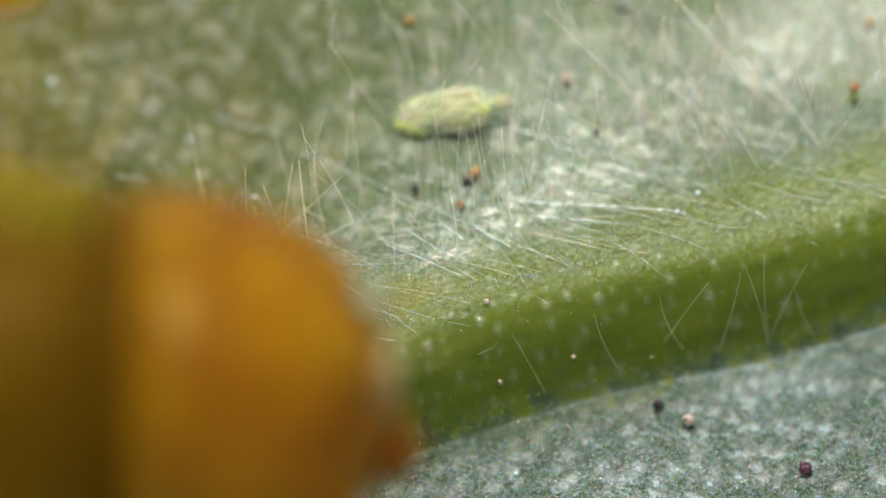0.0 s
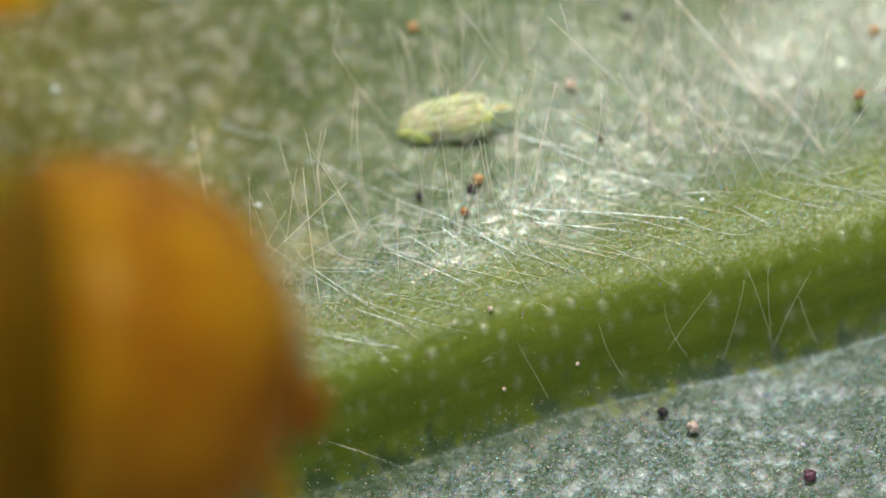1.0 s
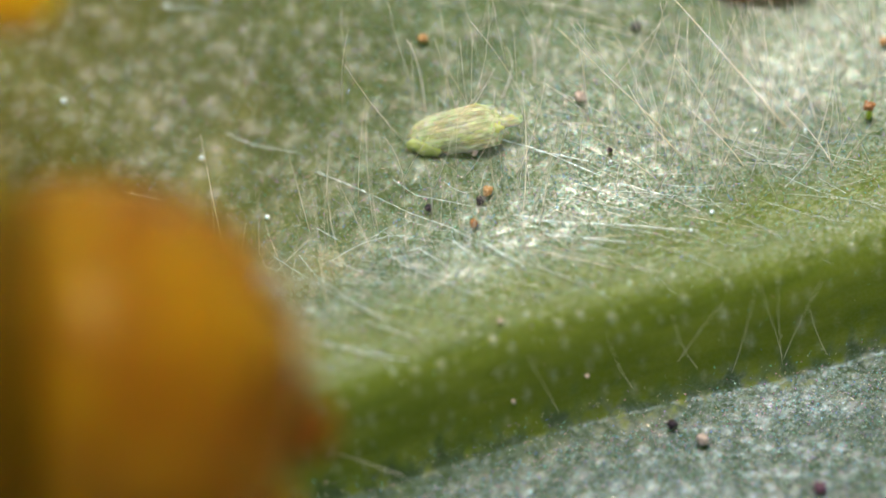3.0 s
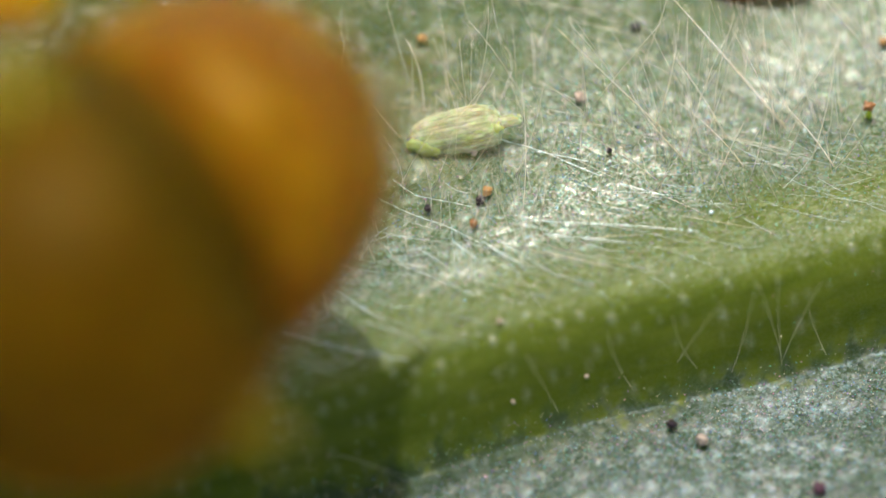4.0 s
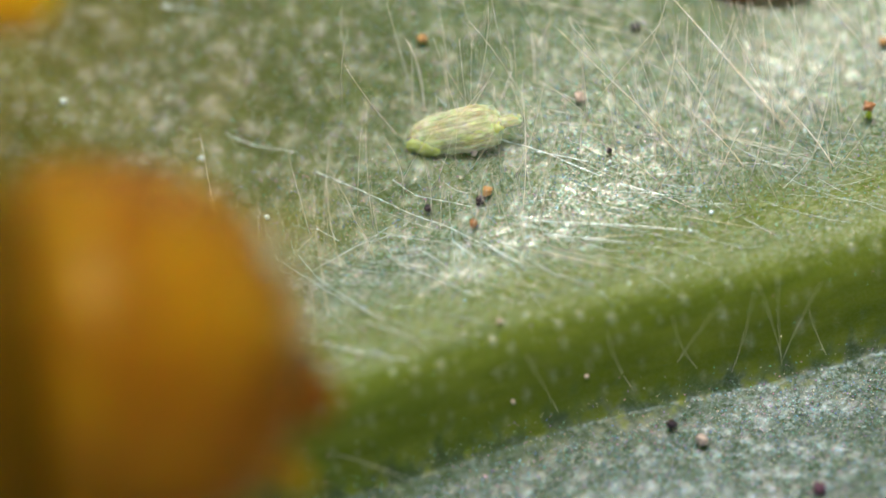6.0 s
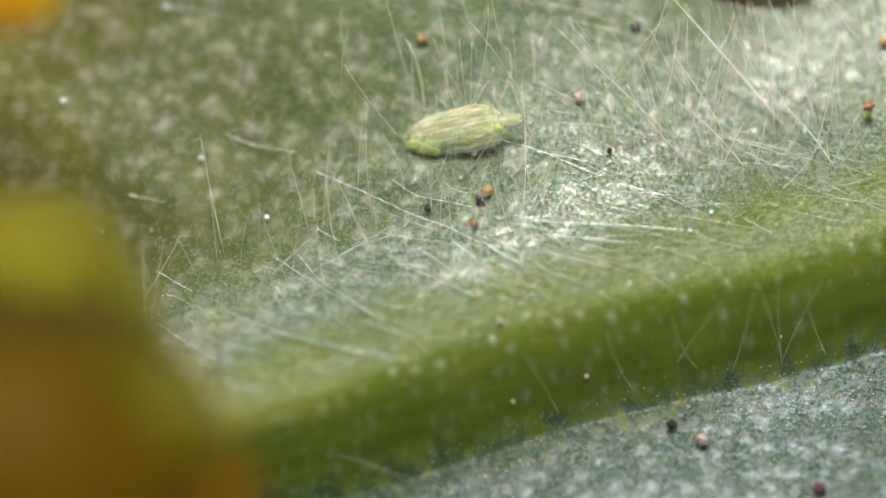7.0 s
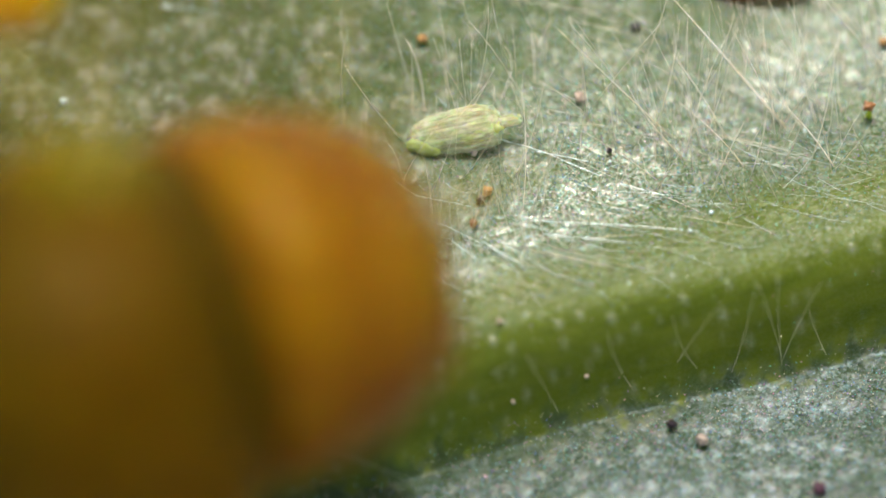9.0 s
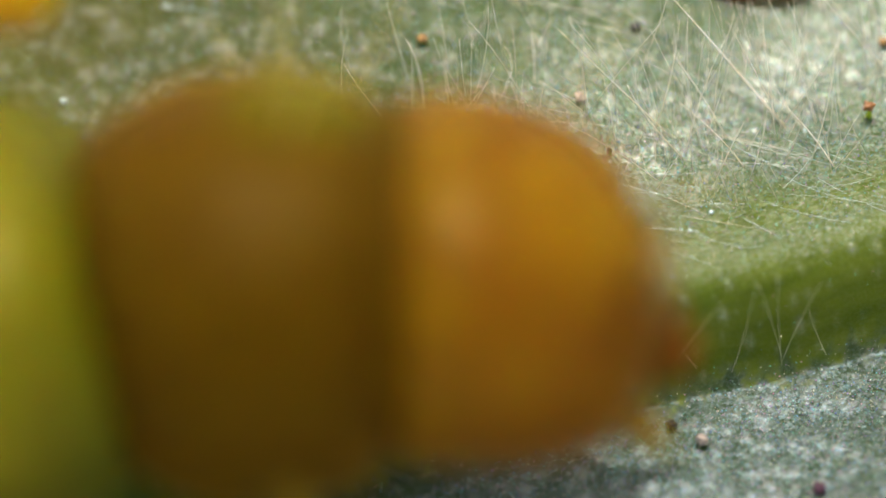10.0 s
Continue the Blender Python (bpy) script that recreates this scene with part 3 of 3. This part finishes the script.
def build_gland(x, y, tall, size, long, colour, label):
    """A stalked gland rooted in the leaf."""
    z = ground(x, y)
    v, f = tube(bend((0, 0, -0.01), (0.004, 0, tall), (0.004, 0, 0)), 0.016 if tall > 0.08 else 0.006, 0.010 if tall > 0.08 else 0.005, 8)
    ob = part("gland", mesh_of("gland", v, f, STALK), leaf, label, at_mm(x, y, z))
    v, f = oval(size * long, size, size, 12, 18, 0.55, x * 5, size * 0.8)
    part("gland_tip", mesh_of("gland_tip", v, f, colour), ob, "", at_mm(0.004, 0, tall + size * 0.6, 0, 70 if long > 1.2 else 0, 0))


DARK = plain_material("dark gland", (0.012, 0.008, 0.012), (0.04, 0.022, 0.03), 0.01, 0.35)
RUST = plain_material("rust gland", (0.22, 0.09, 0.03), (0.36, 0.16, 0.05), 0.01, 0.4)
ORANGE = plain_material("orange gland", (0.34, 0.18, 0.06), (0.47, 0.27, 0.10), 0.01, 0.3)
WHITE = plain_material("white gland", (0.42, 0.31, 0.24), (0.60, 0.50, 0.42), 0.015, 0.4)
SMOKE = plain_material("smoky gland", (0.05, 0.05, 0.05), (0.10, 0.10, 0.09), 0.01, 0.6)
PLUM = plain_material("plum gland", (0.05, 0.015, 0.03), (0.1, 0.035, 0.06), 0.01, 0.4)
for row in (
    (0.163, 0.211, 0.028, 0.022, 1, DARK, "black-tipped stalked gland on the leaf"),
    (0.194, 0.259, 0.028, 0.022, 1, ORANGE, "orange-tipped stalked gland on the leaf"),
    (0.133, 0.090, 0.028, 0.019, 1, RUST, "rust-brown stalked gland on the leaf"),
    (-0.071, 0.191, 0.028, 0.016, 1, DARK, "black-tipped stalked gland on the leaf"),
    (1.028, -0.738, 0.028, 0.020, 1.3, DARK, "black-tipped stalked gland on the leaf"),
    (1.166, -0.817, 0.028, 0.024, 1.8, WHITE, "whitish stalked gland on the leaf"),
    (1.694, -1.073, 0.028, 0.026, 1.3, PLUM, "plum-brown stalked gland on the leaf"),
    (1.921, 0.653, 0.11, 0.022, 1.2, RUST, "rust-brown stalked gland on the leaf"),
    (0.617, 0.728, 0.028, 0.024, 1, WHITE, "whitish stalked gland on the leaf"),
    (0.867, 1.086, 0.02, 0.022, 1, SMOKE, "black-tipped stalked gland on the leaf"),
    (0.138, 0.470, 0.028, 0.014, 1, WHITE, "whitish stalked gland on the leaf"),
    (0.747, 0.457, 0.028, 0.012, 1.4, DARK, "black-tipped stalked gland on the leaf"),
    (-0.099, 1.013, 0.028, 0.018, 1.2, ORANGE, "orange-tipped stalked gland on the leaf"),
    (0.314, -0.682, 0.003, 0.008, 1.8, WHITE, "whitish stalked gland on the leaf"),
    (0.645, -0.565, 0.003, 0.009, 1.3, WHITE, "whitish stalked gland on the leaf"),
    (0.250, -0.412, 0.02, 0.011, 1, WHITE, "whitish stalked gland on the leaf"),
    (1.992, 1.020, 0.028, 0.02, 1, ORANGE, "orange-tipped stalked gland on the leaf"),
):
    build_gland(*row)

# white beads added to stand in for single bright sparkles
for x, y, r in ((-0.796, 0.211, 0.013), (1.212, 0.146, 0.012), (-1.094, 0.531, 0.012), (-1.719, 0.788, 0.013), (-1.250, 1.245, 0.011), (-1.551, 0.224, 0.009), (1.117, 0.050, 0.009), (1.635, 0.596, 0.009), (0.398, 0.791, 0.007), (0.755, 0.413, 0.008)):
    v, f = oval(r, r, r, 10, 16, 0.08, x)
    ob = new("sparkle_bead", mesh_of("sparkle_bead", v, f, SILK))
    ob.matrix_basis = at_mm(x, y, ground(x, y) + r * 0.9)
    tagged(ob, "bright white bead standing in for a sparkle on the leaf", "wax bead", "wax beads on the leaf")


def thread(points, thick):
    """A silk thread lying over the leaf hairs."""
    pts = []
    for a, b in zip(points, points[1:]):
        pts += [Vector(a).lerp(Vector(b), k / 20) + Vector((0, 0, 0.006 * noise.noise(Vector(a) * 30 + Vector((k / 4, 0, 0))))) for k in range(20)]
    ob = new("silk_thread", mesh_of("silk_thread", *tube(pts + [Vector(points[-1])], thick, thick * 0.7, 6, 1.3), SILK))
    tagged(ob, "fine shining white silk thread lying on the leaf", "silk thread", "silk threads on the leaf")


for thick, points in (
    (0.0026, ((0.186, 0.564, 0.017), (0.449, 0.459, 0.060), (0.724, 0.325, 0.071))),
    (0.0026, ((0.423, 0.461, 0.058), (0.658, 0.404, 0.071))),
    (0.0019, ((0.801, 0.296, 0.068), (1.010, 0.231, 0.068))),
    (0.0019, ((-0.571, 0.424, -0.087), (-0.367, 0.314, -0.051), (-0.156, 0.179, 0.004), (0.041, 0.074, 0.059), (0.360, -0.130, 0.105))),
    (0.0019, ((-0.651, -0.014, -0.041), (-0.571, -0.137, -0.001), (-0.444, -0.264, 0.055), (-0.329, -0.352, 0.091))),
    (0.0019, ((-0.765, -0.009, -0.065), (-0.602, -0.150, -0.003), (-0.429, -0.301, 0.066))),
    (0.0019, ((-0.903, -0.338, -0.004), (-0.773, -0.427, 0.046), (-0.543, -0.521, 0.100), (-0.329, -0.578, 0.117), (-0.151, -0.598, 0.096))),
    (0.0019, ((-0.357, -0.402, 0.096), (-0.143, -0.490, 0.117))),
    (0.0019, ((-0.199, -0.104, 0.060), (-0.071, -0.168, 0.088), (0.138, -0.279, 0.111))),
    (0.0019, ((-0.112, -0.020, 0.055), (0.031, -0.139, 0.093))),
    (0.0019, ((0.023, 0.023, 0.066), (0.151, -0.092, 0.094))),
    (0.0019, ((-0.571, 0.127, -0.055), (-0.469, 0.051, -0.023))),
    (0.0019, ((-0.227, 0.363, -0.036), (-0.128, 0.271, -0.008), (0.130, 0.188, 0.051))),
    (0.0019, ((-0.987, 0.635, -0.123), (-0.852, 0.570, -0.117), (-0.658, 0.526, -0.095))),
    (0.0019, ((0.449, 0.096, 0.086), (0.781, 0.080, 0.090), (1.151, 0.039, 0.106))),
    (0.0019, ((0.449, 0.031, 0.091), (0.819, -0.012, 0.104))),
    (0.0019, ((-1.273, -0.348, -0.061), (-1.158, -0.469, 0.017), (-1.018, -0.588, 0.079))),
    (0.0019, ((-1.298, -0.009, -0.215), (-1.133, -0.158, -0.113))),
    (0.0019, ((-1.273, 1.243, -0.062), (-1.082, 1.208, -0.030))),
    (0.0019, ((-0.036, 0.767, 0.005), (0.033, 0.695, 0.001))),
    (0.0019, ((0.168, 0.007, 0.083), (0.372, -0.142, 0.107))),
    (0.0019, ((-1.426, 0.359, -0.188), (-1.260, 0.314, -0.170))),
):
    thread(points, thick)


def rooted(points, thick):
    """One long plant hair."""
    a, m, b = (Vector(q) for q in points)
    pts = [a * (1 - k) * (1 - k) + (m * 2 - (a + b) / 2) * 2 * k * (1 - k) + b * k * k for k in (i / 8 for i in range(9))]
    part("hair", mesh_of("hair", *tube([q - a for q in pts], thick, thick * 0.4), HAIR), leaf, "", at_mm(*a))


for thick, points in (
    (0.0065, ((1.559, 0.609, -0.031), (1.227, 0.906, 0.238), (1.031, 1.031, 0.483))),
    (0.0032, ((1.036, 0.553, -0.001), (0.781, 0.696, 0.265), (0.513, 0.889, 0.454))),
    (0.0032, ((1.291, 0.549, -0.024), (1.163, 0.715, 0.133), (1.036, 0.846, 0.274))),
    (0.0032, ((1.474, 0.781, -0.050), (1.500, 0.866, 0.021), (1.546, 0.946, 0.079))),
    (0.0032, ((1.640, 0.599, -0.023), (1.559, 0.684, 0.049), (1.495, 0.783, 0.109))),
    (0.0032, ((1.571, 0.684, -0.040), (1.469, 0.761, 0.035), (1.388, 0.806, 0.102))),
    (0.0032, ((1.571, 0.757, -0.047), (1.597, 0.873, 0.067), (1.617, 1.039, 0.163))),
    (0.0032, ((1.691, 0.628, -0.023), (1.643, 0.765, 0.056), (1.602, 0.867, 0.127))),
    (0.0032, ((1.413, 0.948, -0.048), (1.431, 1.035, 0.021), (1.431, 1.099, 0.077))),
    (0.0032, ((0.255, 0.737, -0.004), (0.309, 0.861, 0.093), (0.278, 0.933, 0.166))),
    (0.0032, ((-0.082, 0.697, -0.039), (-0.112, 0.855, 0.106), (-0.168, 0.944, 0.216))),
    (0.0032, ((1.367, 0.392, 0.010), (1.240, 0.505, 0.131), (1.061, 0.617, 0.252))),
    (0.0032, ((0.411, 0.813, 0.013), (0.411, 0.916, 0.096), (0.398, 0.996, 0.164))),
    (0.0032, ((1.775, 0.375, 0.047), (1.648, 0.535, 0.128), (1.520, 0.641, 0.202))),
    (0.0032, ((1.827, 0.832, -0.028), (1.903, 0.828, 0.042), (2.000, 0.823, 0.101))),
    (0.0032, ((1.087, 0.452, 0.003), (0.934, 0.565, 0.153), (0.832, 0.694, 0.268))),
    (0.001, ((1.531, -0.411, -0.279), (1.482, -0.346, -0.030), (1.421, -0.271, 0.206))),
    (0.001, ((1.531, -0.433, -0.315), (1.513, -0.345, -0.034), (1.508, -0.252, 0.218))),
    (0.001, ((1.531, -0.423, -0.303), (1.610, -0.335, -0.058), (1.707, -0.238, 0.161))),
    (0.001, ((1.056, -0.476, -0.191), (1.151, -0.413, -0.007), (1.258, -0.339, 0.165))),
    (0.001, ((1.304, -0.479, -0.293), (1.362, -0.393, -0.052), (1.403, -0.302, 0.179))),
    (0.001, ((0.520, -0.680, -0.284), (0.449, -0.635, -0.073), (0.370, -0.583, 0.132))),
    (0.001, ((1.735, -0.380, -0.323), (1.686, -0.341, -0.165), (1.648, -0.291, 0.001))),
    (0.001, ((0.857, -0.573, -0.268), (0.781, -0.528, -0.065), (0.742, -0.472, 0.117))),
    (0.001, ((1.151, -0.484, -0.246), (1.074, -0.449, -0.056), (1.036, -0.390, 0.122))),
):
    rooted(points, thick)


def sow_hairs():
    """Short hairs all over the leaf, in a few shapes that are used again and again."""
    kinds = []
    for j in range(8):
        tip = (random.uniform(-0.15, 0.15), random.uniform(-0.15, 0.15), 1.0)
        v, f = tube(bend((0, 0, -0.02), tip, (random.uniform(-0.04, 0.04), random.uniform(-0.04, 0.04), 0), 6), 0.0036, 0.0016)
        kinds.append(mesh_of("hair", v, f, HAIR))
    made = 0
    while made < 105:
        x, y = random.uniform(-2.2, 2.1), random.uniform(-1.3, 1.3)
        u, along = across(x, y)
        if random.random() > 0.55 + 0.45 * min(1, max(-0.9, x)) or (x < -0.45 and u > 0.75) or (u > 0.95 and random.random() < 0.6):
            continue
        if u > 0.2:
            if random.random() > 0.5 + 0.5 * math.exp(-((u - 0.55) / 0.35) ** 2):
                continue
            l = random.uniform(0.28, 0.62)
        elif u > -0.33:
            if random.random() > 0.05:
                continue
            l = random.uniform(0.2, 0.4)
        else:
            continue
        tilt = random.gauss(-38, 14), random.gauss(-8, 18)
        if -0.33 < u < -0.1:
            tilt = random.gauss(15, 15), random.gauss(0, 30)
        part("hair", kinds[made % 8], leaf, "", at_mm(x, y, ground(x, y), *tilt, random.gauss(0, 14)) @ Matrix.Diagonal((l, l, l, 1)))
        made += 1


sow_hairs()


def build_down():
    """The finest hairs, too many to count."""
    verts, faces = [], []
    made = 0
    while made < 340:
        x, y = random.uniform(-2.3, 2.1), random.uniform(-1.8, 1.6)
        u, along = across(x, y)
        if random.random() > (0.6 if u > 0.9 else 0.75) + 0.25 * min(1, max(-1.2, x)) or u < -0.5 or (x < -0.5 and u > 0.8) or random.random() > (0.02 if u < 0.2 else 0.25 + 0.75 * math.exp(-((u - 0.7) / 0.45) ** 2)):
            continue
        l = random.uniform(0.2, 0.6)
        d = Vector((random.gauss(-0.1, 0.35), random.gauss(0.7, 0.35), 1)).normalized() * l
        if random.random() < 0.3:
            d = Vector((l, random.gauss(-0.36, 0.14) * l, 0.08 * l))
        a = Vector((x, y, ground(x, y)))
        v, f = tube(bend(a, a + d, (random.gauss(0, 0.03) * l, 0, random.uniform(0, 0.04) * l), 5), random.uniform(0.0008, 0.0018), 0.0007, 4)
        faces += [tuple(i + len(verts) for i in q) for q in f]
        verts += v
        made += 1
    tagged(new("leaf_down", mesh_of("leaf_down", verts, faces, HAIR)), "fine pale down standing on the leaf", "leaf hair", kind="stuff")


build_down()


def build_web():
    """The loose web of silk on the far flank of the midrib, too fine to count."""
    verts, faces = [], []
    made = 0
    while made < 95:
        x, y = random.uniform(-1.5, 1.7), random.uniform(-1.0, 0.7)
        u, along = across(x, y)
        if u < 0.12 or u > 0.95 or random.random() > math.exp(-((u - 0.4) / 0.28) ** 2):
            continue
        l = random.uniform(0.12, 0.65)
        turn = radians(random.gauss(-16, 14) if random.random() < 0.75 else random.gauss(25, 35))
        e = x + l * math.cos(turn), y + l * math.sin(turn)
        a = (x, y, ground(x, y) + random.uniform(0.01, 0.06))
        v, f = tube(bend(a, (*e, ground(*e) + random.uniform(0.01, 0.06)), (0, random.gauss(0, 0.02), 0), 6), random.uniform(0.0006, 0.0013), 0.0005, 4)
        faces += [tuple(i + len(verts) for i in q) for q in f]
        verts += v
        made += 1
    tagged(new("silk_web", mesh_of("silk_web", verts, faces, SILK)), "loose web of the finest white silk over the leaf", "silk web", kind="stuff")


build_web()

# ---- what moves ----
LEAN = pose(0, 0, 0, -TILT, 0, 0)


def seat(x, y, z, turn, away=0, roll=0):
    """A pose in the leaf's space, the long axis turned in the plane across the view."""
    return Matrix.Translation(Vector((x, y, z)) * MM) @ LEAN @ pose(0, 0, 0, 0, -turn, 0) @ pose(0, 0, 0, 0, 0, away) @ pose(0, 0, 0, roll, 0, 0)


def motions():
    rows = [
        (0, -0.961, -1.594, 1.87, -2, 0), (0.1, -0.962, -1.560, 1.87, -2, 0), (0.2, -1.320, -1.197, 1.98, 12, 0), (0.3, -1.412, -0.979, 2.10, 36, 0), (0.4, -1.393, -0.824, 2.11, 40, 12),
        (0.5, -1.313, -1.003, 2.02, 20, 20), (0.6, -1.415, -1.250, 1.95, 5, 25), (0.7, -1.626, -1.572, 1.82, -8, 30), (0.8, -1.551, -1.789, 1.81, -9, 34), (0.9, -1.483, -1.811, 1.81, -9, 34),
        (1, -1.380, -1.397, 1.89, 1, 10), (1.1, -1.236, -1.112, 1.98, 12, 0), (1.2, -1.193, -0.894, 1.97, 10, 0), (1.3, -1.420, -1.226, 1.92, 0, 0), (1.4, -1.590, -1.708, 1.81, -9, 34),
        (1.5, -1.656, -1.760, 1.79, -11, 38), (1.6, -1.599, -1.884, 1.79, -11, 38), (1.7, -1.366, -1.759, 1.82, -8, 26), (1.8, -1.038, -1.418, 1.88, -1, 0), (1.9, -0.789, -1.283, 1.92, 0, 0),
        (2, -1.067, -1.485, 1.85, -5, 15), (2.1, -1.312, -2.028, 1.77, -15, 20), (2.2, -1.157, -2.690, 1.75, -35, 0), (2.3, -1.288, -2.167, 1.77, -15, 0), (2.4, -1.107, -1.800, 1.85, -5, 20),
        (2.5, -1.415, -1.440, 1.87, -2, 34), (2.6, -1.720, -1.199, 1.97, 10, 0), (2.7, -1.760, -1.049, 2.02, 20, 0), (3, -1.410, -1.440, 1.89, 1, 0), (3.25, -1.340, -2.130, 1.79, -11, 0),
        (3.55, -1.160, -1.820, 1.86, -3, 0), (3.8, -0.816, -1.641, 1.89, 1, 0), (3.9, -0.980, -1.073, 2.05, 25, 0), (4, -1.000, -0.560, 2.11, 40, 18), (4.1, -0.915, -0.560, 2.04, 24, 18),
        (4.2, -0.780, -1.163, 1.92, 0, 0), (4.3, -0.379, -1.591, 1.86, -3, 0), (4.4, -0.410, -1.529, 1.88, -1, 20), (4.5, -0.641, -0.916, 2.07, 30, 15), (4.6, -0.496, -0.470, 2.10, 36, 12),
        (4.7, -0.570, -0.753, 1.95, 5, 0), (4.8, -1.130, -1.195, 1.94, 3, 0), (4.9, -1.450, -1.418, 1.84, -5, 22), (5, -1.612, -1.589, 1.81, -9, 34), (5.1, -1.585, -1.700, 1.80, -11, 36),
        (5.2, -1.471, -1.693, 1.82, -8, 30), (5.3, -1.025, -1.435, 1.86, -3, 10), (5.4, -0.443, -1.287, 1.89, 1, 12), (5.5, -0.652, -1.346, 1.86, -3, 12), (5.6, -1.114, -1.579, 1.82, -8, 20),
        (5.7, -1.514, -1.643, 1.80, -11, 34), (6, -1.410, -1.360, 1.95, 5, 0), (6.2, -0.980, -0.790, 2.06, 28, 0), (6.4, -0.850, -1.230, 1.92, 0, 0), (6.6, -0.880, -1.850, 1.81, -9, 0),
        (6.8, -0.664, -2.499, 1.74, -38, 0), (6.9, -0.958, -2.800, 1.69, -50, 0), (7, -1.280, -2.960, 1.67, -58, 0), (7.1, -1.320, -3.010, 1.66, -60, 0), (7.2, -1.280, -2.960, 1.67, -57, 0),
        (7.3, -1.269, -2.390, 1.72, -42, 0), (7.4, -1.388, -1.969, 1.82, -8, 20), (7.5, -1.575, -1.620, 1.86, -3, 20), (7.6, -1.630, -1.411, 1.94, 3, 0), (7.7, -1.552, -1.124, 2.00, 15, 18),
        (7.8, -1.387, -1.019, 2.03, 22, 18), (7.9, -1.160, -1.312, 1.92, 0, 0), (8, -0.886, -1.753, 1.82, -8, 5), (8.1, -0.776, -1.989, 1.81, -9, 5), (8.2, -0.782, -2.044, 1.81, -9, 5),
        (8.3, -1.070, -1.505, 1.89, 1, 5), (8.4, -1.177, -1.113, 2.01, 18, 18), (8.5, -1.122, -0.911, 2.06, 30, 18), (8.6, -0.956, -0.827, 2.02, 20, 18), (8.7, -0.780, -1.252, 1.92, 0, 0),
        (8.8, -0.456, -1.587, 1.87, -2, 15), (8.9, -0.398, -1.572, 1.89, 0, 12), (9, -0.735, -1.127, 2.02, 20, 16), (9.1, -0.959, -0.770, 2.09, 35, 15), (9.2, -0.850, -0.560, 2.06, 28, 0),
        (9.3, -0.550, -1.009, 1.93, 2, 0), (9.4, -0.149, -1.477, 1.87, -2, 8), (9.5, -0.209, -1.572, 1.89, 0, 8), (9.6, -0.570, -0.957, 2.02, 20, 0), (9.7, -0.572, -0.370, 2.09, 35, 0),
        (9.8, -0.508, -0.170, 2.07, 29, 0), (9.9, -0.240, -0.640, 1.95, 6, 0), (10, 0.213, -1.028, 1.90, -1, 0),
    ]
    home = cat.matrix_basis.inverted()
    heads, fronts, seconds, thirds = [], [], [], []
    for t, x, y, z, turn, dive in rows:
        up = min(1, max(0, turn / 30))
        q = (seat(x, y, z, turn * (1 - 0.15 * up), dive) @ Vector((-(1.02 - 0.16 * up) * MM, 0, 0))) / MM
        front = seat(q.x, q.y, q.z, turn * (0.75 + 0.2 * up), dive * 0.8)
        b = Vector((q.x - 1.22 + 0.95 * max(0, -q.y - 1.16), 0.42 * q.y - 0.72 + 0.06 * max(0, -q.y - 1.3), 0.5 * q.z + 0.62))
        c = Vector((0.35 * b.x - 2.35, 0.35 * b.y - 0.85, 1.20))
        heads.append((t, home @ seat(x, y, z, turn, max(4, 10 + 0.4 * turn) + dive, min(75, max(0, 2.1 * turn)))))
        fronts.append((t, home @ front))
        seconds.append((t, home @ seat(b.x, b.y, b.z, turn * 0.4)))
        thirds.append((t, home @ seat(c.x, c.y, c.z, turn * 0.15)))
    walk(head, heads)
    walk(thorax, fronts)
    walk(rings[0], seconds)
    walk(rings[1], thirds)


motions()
